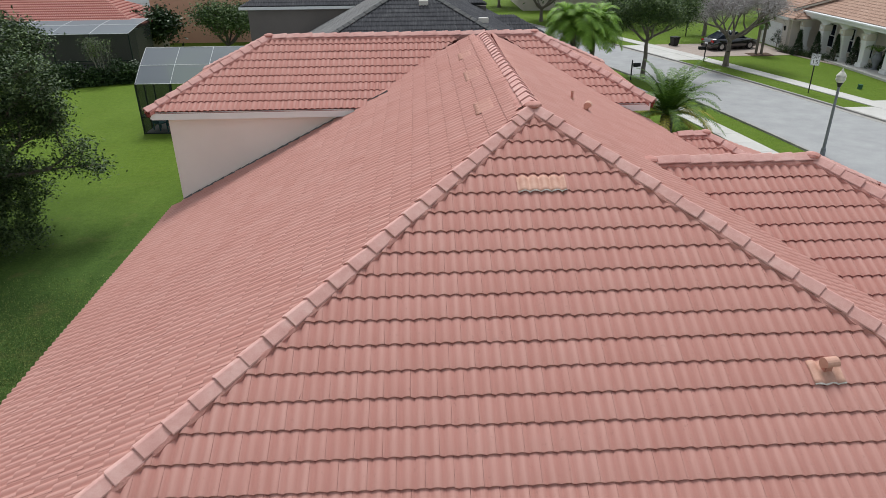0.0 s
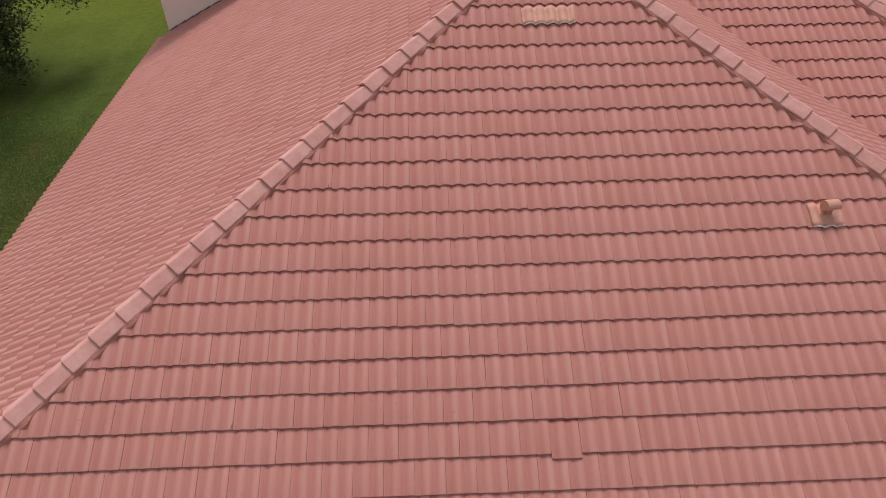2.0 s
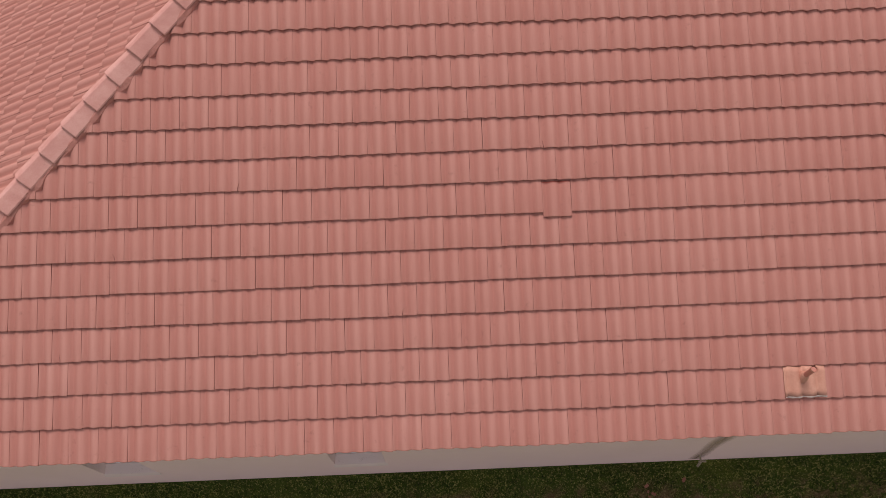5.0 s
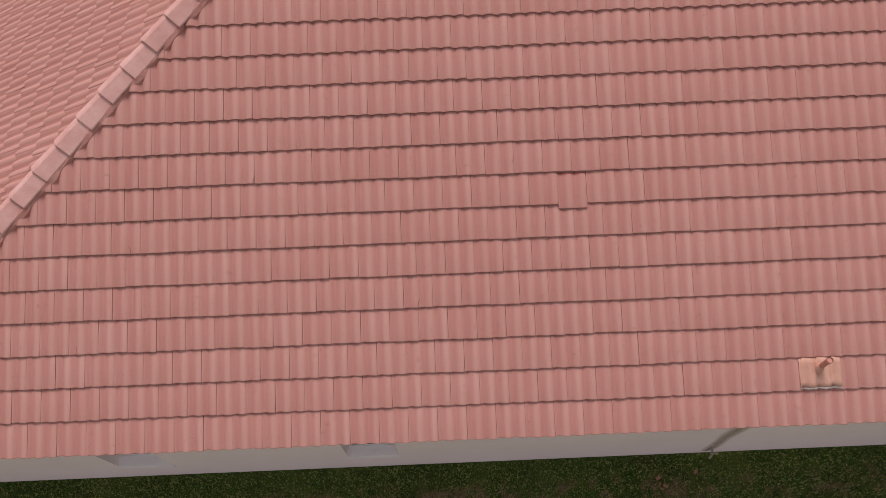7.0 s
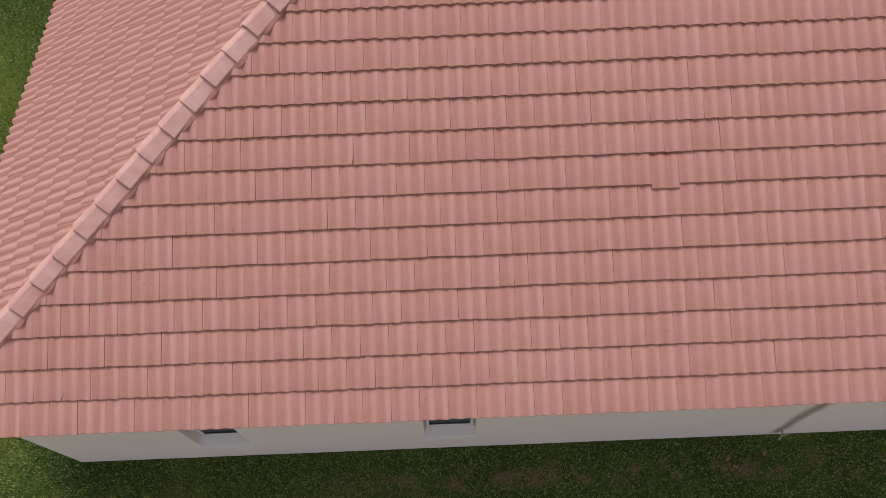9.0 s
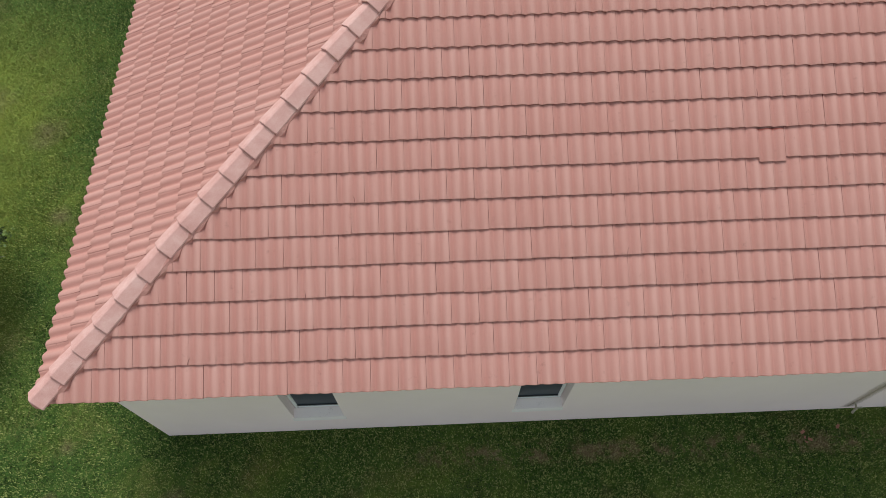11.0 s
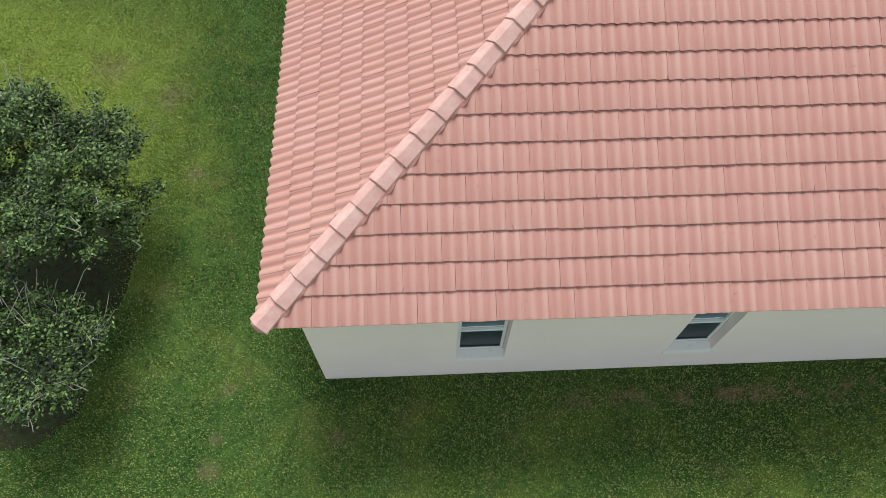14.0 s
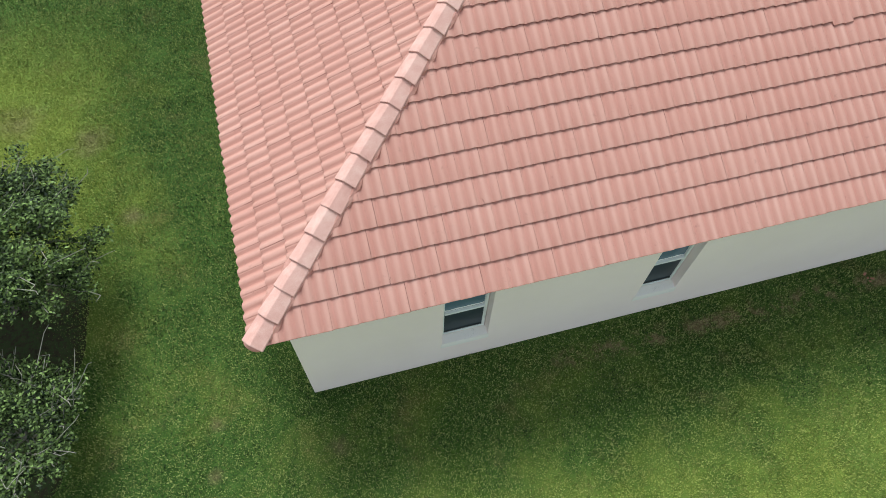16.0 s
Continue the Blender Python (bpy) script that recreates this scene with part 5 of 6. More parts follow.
apron_second = setting(strip("apron_second", lambda y: far_kerb(y) + 0.16, lambda y: far_kerb(y) + 2.15, 27.0, 35.2, -0.05, 0.035, M_CONCRETE), "pale concrete driveway apron", "driveway")
drive_second = setting(strip("drive_second", lambda y: far_kerb(y) + 3.25, lambda y: 46.0, 26.0, 36.6, -0.05, 0.03, M_CONCRETE), "pale concrete driveway", "driveway")
path_far = setting(strip("garden_path", lambda y: 35.75 + (53.4 - y) * 0.24, lambda y: 36.15 + (53.4 - y) * 0.24, 40.0, 53.4, -0.05, 0.03, M_PAVER), "narrow paver path along a planting bed", "path")
bed = setting(strip("planting_bed", lambda y: 36.17 + (53.4 - y) * 0.24, lambda y: 37.6 + (53.4 - y) * 0.2, 40.0, 53.4, -0.05, 0.04, M_MULCH), "dark mulch bed along the porch", "planting bed")


def street_lamp(at):
    top = thing("street_lamp", "grey street lamp post with a white lantern", "street lamp", at)
    bm = bmesh.new()
    rod(bm, (0, 0, -0.05), (0, 0, 0.35), 0.12, 0.1, 14)
    part("base", bm, M_POLE, top)
    bm = bmesh.new()
    rod(bm, (0, 0, 0.33), (0, 0, 3.1), 0.07, 0.055, 14)
    part("pole", bm, M_POLE, top)
    bm = bmesh.new()
    rod(bm, (0, 0, 3.1), (0, 0, 3.3), 0.06, 0.14, 14)
    part("collar", bm, M_BLACK, top, "black lantern collar")
    bm = bmesh.new()
    for z0, z1, r0, r1 in ((3.3, 3.42, 0.14, 0.2), (3.42, 3.62, 0.2, 0.19), (3.62, 3.76, 0.19, 0.09), (3.76, 3.82, 0.05, 0.05), (3.82, 3.9, 0.05, 0.01)):
        rod(bm, (0, 0, z0), (0, 0, z1), r0, r1, 16)
    part("lantern", bm, M_LAMP_GLASS, top, "milky ribbed acorn lantern")
    bm = bmesh.new()
    for z0 in (3.42, 3.55):
        rod(bm, (0, 0, z0), (0, 0, z0 + 0.025), 0.207, 0.207, 16)
    part("band", bm, M_RIM, top)


street_lamp((24.95, 26.9, 0))


def words(text, size, mat, parent, m, name="lettering"):
    curve = bpy.data.curves.new(name, "FONT")
    curve.body, curve.size, curve.align_x, curve.align_y, curve.extrude = text, size, "CENTER", "CENTER", 0.002
    shown = bpy.data.objects.new(name, curve)
    mesh = bpy.data.meshes.new_from_object(shown)
    mesh.materials.append(mat)
    bpy.data.objects.remove(shown)
    ob = new(name, mesh)
    ob.parent = parent
    ob.matrix_local = m
    return ob


def speed_sign(at, turn):
    top = thing("speed_sign", "white speed limit sign on a black post", "road sign", at, turn)
    bm = bmesh.new()
    rod(bm, (0, 0.03, -0.05), (0, 0.03, 2.45), 0.035, 0.035, 10)
    rod(bm, (0, 0.03, 2.45), (0, 0.03, 2.52), 0.05, 0.01, 10)
    part("post", bm, M_BLACK, top, "black post with a pointed cap")
    boxed("plate", -0.25, -0.02, 1.68, 0.25, -0.005, 2.36, M_WHITE, top, "white plate", 0.004)
    bm = bmesh.new()
    for a in ((-0.232, 1.7, 0.232, 1.712), (-0.232, 2.328, 0.232, 2.34), (-0.232, 1.712, -0.22, 2.328), (0.22, 1.712, 0.232, 2.328)):
        box(bm, a[0], -0.024, a[1], a[2], -0.0205, a[3])
    part("border", bm, M_BLACK, top)
    for text, size, z in (("SPEED", 0.15, 2.25), ("LIMIT", 0.15, 2.11), ("15", 0.36, 1.87)):
        words(text, size, M_BLACK, top, pose(0, -0.024, z, 90, 0, 0))


speed_sign((30.72, 38.9, 0), -38)


def mailbox(at, turn):
    top = thing("mailbox", "black mailbox on a black post by the kerb", "mailbox", at, turn, "kerbside mailboxes")
    bm = bmesh.new()
    rod(bm, (0, 0, -0.05), (0, 0, 1.25), 0.045, 0.045, 10)
    rod(bm, (0, 0, 1.25), (0, 0, 1.33), 0.06, 0.02, 10)
    part("post", bm, M_BLACK, top)
    bm = bmesh.new()
    box(bm, 0.08, -0.1, 0.9, 0.56, 0.1, 1.03, 0.01)
    rod(bm, (0.08, 0, 1.03), (0.56, 0, 1.03), 0.1, 0.1, 16)
    part("body", bm, M_BLACK, top)
    bm = bmesh.new()
    rod(bm, (0, 0, 0.86), (0.5, 0, 0.89), 0.02, 0.02, 6)
    part("arm", bm, M_BLACK, top)


mailbox((21.0, 43.6, 0), 0)
mailbox((28.4, 49.7, 0), 180)


def wheelie_bin(at, turn, tall=0.95):
    top = thing("wheelie_bin", "black plastic wheelie bin with a closed lid", "bin", at, turn, "wheelie bins")
    bm = bmesh.new()
    bmesh.ops.create_cone(bm, cap_ends=True, segments=4, radius1=0.33, radius2=0.43, depth=tall - 0.1, matrix=pose(0, 0, tall / 2, 0, 0, 45))
    bmesh.ops.bevel(bm, geom=bm.edges[:], offset=0.03, segments=2, affect="EDGES")
    part("body", bm, M_BLACK, top)
    boxed("lid", -0.33, -0.35, tall - 0.06, 0.33, 0.36, tall + 0.03, M_BLACK, top, "", 0.03)
    for x in (-0.24, 0.24):
        bm = bmesh.new()
        rod(bm, (x - 0.03, 0.3, 0.11), (x + 0.03, 0.3, 0.11), 0.11, 0.11, 14)
        part("wheel", bm, M_TYRE, top)


wheelie_bin((28.6, 56.8, 0), 20, 0.75)
wheelie_bin((-31.5, 91.0, 0), 0, 1.15)
util = thing("utility_box", "small green utility pedestal on the lawn", "utility box", (34.45, 39.7, 0))
boxed("body", -0.11, -0.11, -0.02, 0.11, 0.11, 0.24, M_GREEN_BOX, util, "", 0.02)
boxed("cap", -0.13, -0.13, 0.24, 0.13, 0.13, 0.29, M_GREEN_BOX, util, "", 0.02)


def car(at, turn):
    top = thing("car", "black saloon car parked on the paver drive", "car", at, turn)
    # stations along the length: x, roof or bonnet height, half width, glasshouse half width
    low = [(-2.2, 0.72, 0.74), (-2.1, 0.9, 0.82), (-1.5, 0.96, 0.87), (-0.6, 0.93, 0.88), (0.7, 0.92, 0.88), (1.5, 0.84, 0.86), (2.05, 0.72, 0.8), (2.22, 0.55, 0.72)]
    bm = bmesh.new()
    rings = []
    for x, h, w in low:
        pts = [(-w * 0.92, 0.2), (-w, 0.32), (-w * 1.01, h * 0.62), (-w * 0.93, h * 0.94), (-w * 0.6, h), (w * 0.6, h), (w * 0.93, h * 0.94), (w * 1.01, h * 0.62), (w, 0.32), (w * 0.92, 0.2)]
        rings.append([bm.verts.new((x, y, z)) for y, z in pts])
    for a, b in zip(rings, rings[1:]):
        for i in range(10):
            bm.faces.new((a[i], a[(i + 1) % 10], b[(i + 1) % 10], b[i]))
    bm.faces.new(rings[0][::-1])
    bm.faces.new(rings[-1])
    for f in bm.faces:
        f.smooth = True
    part("body", bm, M_CAR, top, "black glossy body")
    bm = bmesh.new()
    rings = []
    for x, z, w in ((-1.75, 0.94, 0.72), (-0.95, 1.34, 0.58), (0.2, 1.36, 0.58), (1.05, 0.92, 0.74)):
        rings.append([bm.verts.new((x, y, q)) for y, q in ((-w - (0.13 if z > 1.2 else 0), 0.93), (-w, z), (w, z), (w + (0.13 if z > 1.2 else 0), 0.93))])
    for a, b in zip(rings, rings[1:]):
        for i in range(3):
            bm.faces.new((a[i], a[i + 1], b[i + 1], b[i]))
    part("windows", bm, M_GLASS, top, "dark tinted glass")
    bm = bmesh.new()
    box(bm, -1.0, -0.59, 1.33, 0.25, 0.59, 1.385, 0.025)
    part("roof", bm, M_CAR, top)
    for x, y in ((-1.35, -0.8), (-1.35, 0.8), (1.35, -0.8), (1.35, 0.8)):
        bm = bmesh.new()
        rod(bm, (x, y - 0.1, 0.32), (x, y + 0.1, 0.32), 0.32, 0.32, 24)
        tyre = part("wheel", bm, M_TYRE, top, "black tyre with a silver rim")
        bm = bmesh.new()
        rod(bm, (x, y - 0.115, 0.32), (x, y + 0.115, 0.32), 0.2, 0.2, 18)
        part("rim", bm, M_RIM, tyre)
    for y in (-0.62, 0.62):
        boxed("tail_light", -2.2, y - 0.17, 0.66, -2.08, y + 0.17, 0.82, M_RED, top, "red tail light", 0.02)
        boxed("headlight", 2.02, y - 0.15, 0.56, 2.16, y + 0.15, 0.68, M_RIM, top, "clear headlight", 0.02)
        boxed("mirror", 0.62, y * 1.52 - 0.06, 0.92, 0.76, y * 1.52 + 0.06, 1.03, M_CAR, top, "", 0.02)
    boxed("number_plate", -2.235, -0.2, 0.5, -2.215, 0.2, 0.62, M_WHITE, top, "white plate with dark bars")
    boxed("bumper", -2.26, -0.7, 0.26, -2.1, 0.7, 0.46, M_CAR, top, "", 0.05)


car((32.6, 55.1, 0.03), 14)


# the house with the columned porch across the street
def porch_house():
    top = thing("porch_house", "cream house with columned porch and tan tile roof", "house", (0, 0, 0))
    line = lambda y: 37.75 + (53.2 - y) * 0.075
    wall = bmesh.new()
    box(wall, 39.3, 36, 0, 39.5, 54.0, 3.0)
    part("wall", wall, M_CREAM, top, "shaded beige stucco wall behind the porch")
    boxed("porch_floor", 37.3, 38, -0.02, 39.3, 54.0, 0.14, M_CONCRETE, top)
    ys = (53.2, 50.7, 48.3, 45.9, 43.4, 40.9)
    for y in ys:
        x = line(y)
        col = new("column")
        col.parent = top
        tagged(col, "square cream column with moulded capital")
        boxed("base", x - 0.34, y - 0.34, 0.0, x + 0.34, y + 0.34, 0.42, M_WHITE, col, "", 0.02)
        boxed("shaft", x - 0.25, y - 0.25, 0.42, x + 0.25, y + 0.25, 1.72, M_WHITE, col, "", 0.015)
        boxed("collar", x - 0.31, y - 0.31, 1.72, x + 0.31, y + 0.31, 1.96, M_WHITE, col, "", 0.015)
        boxed("capital", x - 0.33, y - 0.33, 1.96, x + 0.33, y + 0.33, 2.4, M_CREAM, col, "", 0.015)
        boxed("rosette", x - 0.35, y - 0.1, 2.08, x - 0.33, y + 0.1, 2.28, M_WHITE, col, "", 0.01)
    for a, b in zip(ys, ys[1:]):
        # a flat arch between two columns
        bm = bmesh.new()
        n = 14
        lower, upper = [], []
        for i in range(n + 1):
            y = a + (b - a) * i / n
            t = abs(2 * i / n - 1)
            z = 2.3 + 0.38 * math.sqrt(max(0.0, 1 - (t / 0.86) ** 2)) if t < 0.86 else 2.3
            lower.append((line(y), y, z))
            upper.append((line(y), y, 2.82))
        for d in (-0.2, 0.2):
            lo = [bm.verts.new((x + d, y, z)) for x, y, z in lower]
            hi = [bm.verts.new((x + d, y, z)) for x, y, z in upper]
            for i in range(n):
                bm.faces.new((lo[i], lo[i + 1], hi[i + 1], hi[i]) if d > 0 else (hi[i], hi[i + 1], lo[i + 1], lo[i]))
            if d < 0:
                first = lo
            else:
                for i in range(n):
                    bm.faces.new((first[i], first[i + 1], lo[i + 1], lo[i]))
        part("arch", bm, M_WHITE, top, "white flat-arched beam")
    bm = bmesh.new()
    box(bm, line(53.5) - 0.3, 38.0, 2.82, 38.95, 54.0, 3.05, 0.02)
    box(bm, line(53.5) - 0.42, 38.0, 3.05, 38.9, 54.1, 3.18, 0.02)
    part("cornice", bm, M_WHITE, top, "white moulded cornice")
    boxed("porch_ceiling", 38.0, 38.0, 2.75, 39.3, 54.0, 2.815, M_WHITE, top)
    for y in (51.9, 49.4, 46.9):
        win = new("window")
        win.parent = top
        tagged(win, "tall white-framed porch window")
        boxed("frame", 39.24, y - 0.45, 0.5, 39.3, y + 0.45, 2.35, M_WHITE, win, "", 0.01)
        for k in range(2):
            boxed("pane", 39.22, y - 0.36, 0.6 + k * 0.86, 39.238, y + 0.36, 1.38 + k * 0.86, M_GLASS, win)
    # garage block set beside the porch
    boxed("wall", 36.75, 54.0, 0, 36.95, 58.6, 2.45, M_CREAM, top, "beige garage front")
    boxed("wall", 36.95, 53.8, 0, 40.0, 54.0, 2.45, M_CREAM, top)
    door = new("garage_door")
    door.parent = top
    tagged(door, "cream panelled garage door")
    for k in range(4):
        boxed("panel", 36.68, 54.8, 0.05 + k * 0.48, 36.745, 58.0, 0.51 + k * 0.48, M_WHITE, door, "", 0.015)
    boxed("fascia", 36.3, 53.4, 2.42, 36.42, 59.0, 2.62, M_WHITE, top)
    m = bmesh.new()
    rod(m, (36.72, 54.4, 1.5), (36.66, 54.4, 1.85), 0.06, 0.1, 8)
    part("wall_lamp", m, M_BLACK, top)
    # roofs
    roof_slope(top, (37.62, 0, 3.22), (0, -1), (1, 0), [(-54.2, 0), (-36.0, 0)], [(-54.2, 0), (-48.8, 5.4), (-36.0, 5.4)], M_TAN_TILE, M_CREAM, None, "tan blended tile roof over the porch", columns=5)
    roof_slope(top, (0, 54.2, 3.2), (-1, 0), (0, -1), [(-47.75, 0), (-36.95, 0)], [(-47.75, 0), (-42.35, 5.4), (-36.95, 0)], M_TAN_TILE, M_CREAM, None, "tan blended tile hip slope", columns=5)
    roof_slope(top, (36.3, 0, 2.62), (0, -1), (1, 0), [(-59.2, 0), (-52.4, 0)], [(-59.2, 0), (-55.8, 3.4), (-52.4, 0)], M_TAN_TILE, M_CREAM, None, "tan blended tile hip over the garage", columns=5)
    roof_slope(top, (0, 52.4, 2.62), (1, 0), (0, 1), [(36.3, 0), (44, 0)], [(36.3, 0), (39.7, 3.4), (44, 3.4)], M_TAN_TILE, M_CREAM, None, "tan blended tile side slope", columns=5)
    cap_run(top, (36.95, 54.2, 3.2), (42.35, 48.8, 3.2 + RISE * 5.4), cap_mesh(M_TAN_TILE))
    cap_run(top, (36.3, 52.4, 2.62), (39.7, 55.8, 2.62 + RISE * 3.4), cap_mesh(M_TAN_TILE))
    boxed("wall", 39.5, 36.0, 0, 48.0, 36.2, 3.0, M_CREAM, top)
    boxed("wall", 39.5, 53.6, 2.5, 47.0, 53.8, 3.1, M_CREAM, top)


porch_house()
for k, (x, y, h) in enumerate(((36.55, 51.6, 1.9), (37.2, 50.2, 1.95), (37.75, 48.5, 1.95), (38.2, 46.9, 2.0), (39.0, 44.5, 1.9), (39.4, 42.2, 1.9))):
    shrub("cone_shrub", "dark clipped conical shrub in the bed", (x, y, 0.02), (0.42, 0.42, h), 6500, 0.07, M_CONE, 40 + k, group="conical shrubs by the porch", cone=True)
for k, (x, y, r) in enumerate(((36.2, 53.3, 0.45), (36.4, 52.5, 0.42), (36.8, 51.1, 0.35), (37.0, 50.7, 0.38), (37.3, 49.6, 0.36), (37.5, 49.2, 0.36), (38.4, 46.0, 0.4), (38.6, 45.3, 0.42), (38.9, 43.6, 0.4))):
    shrub("round_shrub", "small clipped round shrub in the bed", (x, y, 0.02), (r, r, r * 1.2), 900, 0.06, M_HEDGE, 60 + k, group="round shrubs by the porch")
topiary = thing("topiary", "cloud-pruned topiary with leafy balls", "topiary", (36.1, 54.1, 0))
bm = bmesh.new()
rod(bm, (0, 0, 0), (0.05, 0, 1.3), 0.04, 0.025)
for a, z in ((0.5, 0.6), (2.6, 0.75), (4.5, 0.95)):
    rod(bm, (0, 0, z - 0.2), (0.35 * math.cos(a), 0.35 * math.sin(a), z), 0.02, 0.015)
part("stem", bm, M_BARK, topiary)
for a, z, r in ((0.5, 0.65, 0.2), (2.6, 0.8, 0.2), (4.5, 1.0, 0.19), (0.0, 1.4, 0.22), (1.6, 1.1, 0.17)):
    leaf_cloud("ball", [(0.35 * math.cos(a) * (z < 1.3), 0.35 * math.sin(a) * (z < 1.3), z)], (r * 0.55,) * 3, 500, 0.05, M_CONE, topiary, np.random.default_rng(int(z * 100)), 1.0)
urn = thing("urn", "large grey garden urn with a young palm", "urn", (38.6, 44.9, 0.14))
bm = bmesh.new()
for z0, z1, r0, r1 in ((0, 0.1, 0.25, 0.25), (0.1, 0.3, 0.14, 0.16), (0.3, 0.75, 0.2, 0.36), (0.75, 1.1, 0.36, 0.2), (1.1, 1.2, 0.25, 0.25)):
    rod(bm, (0, 0, z0), (0, 0, z1), r0, r1, 16)
part("body", bm, M_POLE, urn)
for k in range(9):
    frond("frond", 1.1, 2.2, 0.3, M_PALM, urn, pose(0, 0, 1.15, 0, 0, 40 * k), random.Random(k), pairs=16, rise=0.9)

# street trees and palms
tree("bare_tree", "leafless tree with silvery twigs on the verge", (29.2, 47.6, 0), 2.2, 1.35, 0.2, 4, 14000, 0.5, M_SILVER, 13, 6, 0.55, 0.12, 0.35, flat=3.0, lean=1.3, long=22.0)
tree("bare_tree", "leafless tree with silvery twigs beyond the drive", (33.2, 62.0, 0), 2.6, 1.5, 0.18, 4, 10000, 0.55, M_SILVER, 14, 6, 0.55, 0.12, 0.35, flat=3.0, lean=1.2, long=20.0)
tree("oak_tree", "young live oak with a slender trunk beside the street", (21.95, 44.0, 0), 2.9, 1.1, 0.16, 4, 75000, 0.13, M_OAK, 33, 6, 0.55, 0.12, 0.4)
palm("date_palm", "feather palm with arching green and yellowed fronds", (18.95, 30.6, 0), 1.0, 0.3, 46, 3.2, 0.42, M_PALM, 3, 15, 1.65, 0.05)
palm("queen_palm", "plumed green palm beside the grey roof", (15.0, 35.2, 0), 4.5, 0.14, 46, 2.1, 0.6, M_QUEEN, 5, 0, 3.0, 0.3)
palm("queen_palm", "plumed green palm beside the grey roof", (16.6, 37.2, 0), 4.1, 0.14, 46, 2.2, 0.6, M_QUEEN, 6, 0, 3.0, 0.3)
palm("young_palm", "young palm with a leaning pale trunk by the drive", (33.55, 52.15, 0), 2.3, 0.1, 10, 1.0, 0.3, M_PALM, 7, 0, 3.0, 0.2)
palm("young_palm", "young palm with a pale trunk by the drive", (33.95, 52.1, 0), 3.0, 0.1, 10, 1.0, 0.3, M_PALM, 8, 0, 3.0, 0.2)
ring = setting(strip("tree_ring", lambda y: 32.9, lambda y: 34.7, 51.4, 52.7, -0.05, 0.05, M_MULCH), "mulched tree ring in the lawn", "planting bed")

# the grey-roofed neighbour
GX, GY = -2.0, 24.4
grey = thing("grey_house", "taupe stucco house with weathered grey tile roof", "house")
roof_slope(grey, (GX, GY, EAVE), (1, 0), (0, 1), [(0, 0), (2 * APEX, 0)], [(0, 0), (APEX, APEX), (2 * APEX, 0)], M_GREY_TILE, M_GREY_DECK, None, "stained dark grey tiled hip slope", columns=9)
roof_slope(grey, (GX, GY, EAVE), (0, -1), (1, 0), [(-17.9, 8.3), (-15.42, 5.84), (-15.4, 0), (0, 0)], [(-17.9, APEX), (-APEX, APEX), (0, 0)], M_GREY_TILE_LIT, M_GREY_DECK, None, "pale grey tiled side slope", columns=9)
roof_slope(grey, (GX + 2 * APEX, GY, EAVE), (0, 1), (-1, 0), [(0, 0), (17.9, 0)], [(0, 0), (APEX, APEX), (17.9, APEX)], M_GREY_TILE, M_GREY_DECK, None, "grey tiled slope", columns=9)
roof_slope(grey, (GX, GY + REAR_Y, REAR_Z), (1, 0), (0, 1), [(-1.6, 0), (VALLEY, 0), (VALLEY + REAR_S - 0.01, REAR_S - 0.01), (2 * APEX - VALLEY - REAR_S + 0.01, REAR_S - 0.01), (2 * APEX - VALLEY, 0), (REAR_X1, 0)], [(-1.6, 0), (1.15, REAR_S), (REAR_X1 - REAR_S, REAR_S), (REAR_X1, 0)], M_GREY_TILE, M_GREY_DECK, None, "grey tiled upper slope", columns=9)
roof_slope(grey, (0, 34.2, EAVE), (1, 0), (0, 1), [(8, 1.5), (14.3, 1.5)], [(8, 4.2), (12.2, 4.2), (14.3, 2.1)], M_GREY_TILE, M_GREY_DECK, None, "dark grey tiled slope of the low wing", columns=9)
GREY_CAP = cap_mesh(M_GREY_CAP)
for a, b in (((0, 0, EAVE), (APEX, APEX, TOP)), ((2 * APEX, 0, EAVE), (APEX, APEX, TOP)), ((APEX, 17.9, TOP), (APEX, APEX, TOP))):
    cap_run(grey, Vector(a) + Vector((GX, GY, 0)), Vector(b) + Vector((GX, GY, 0)), GREY_CAP)
boxed("wall", GX - 1.2, GY + REAR_Y + 0.25, 0, GX + REAR_X1, GY + REAR_Y + 0.45, REAR_Z - 0.2, M_TAUPE, grey, "plain dark taupe stucco wall")
boxed("wall", GX - 1.2, GY + REAR_Y + 0.45, 0, GX - 1.0, GY + 20, REAR_Z - 0.2, M_TAUPE, grey)
boxed("wall", GX + 0.3, GY + 0.3, 0, GX + 2 * APEX - 0.3, GY + 0.5, 2.7, M_TAUPE, grey)
boxed("wall", GX + 0.3, GY + 0.5, 0, GX + 0.5, GY + 15.4, 2.7, M_TAUPE, grey)
boxed("gutter", GX - 1.65, GY + REAR_Y - 0.06, REAR_Z - 0.22, GX + VALLEY - 0.2, GY + REAR_Y + 0.06, REAR_Z - 0.06, M_WHITE, grey, "white gutter under the eave", 0.02)
for u, s in ((9.0, 6.9), (11.7, 5.6)):
    m = Vector((GX + u, GY + s, EAVE + RISE * s + 0.05))
    boxed("roof_vent", m.x - 0.22, m.y - 0.1, m.z - 0.1, m.x + 0.22, m.y + 0.22, m.z + 0.12, M_CONCRETE, grey, "pale square roof vent", 0.02)


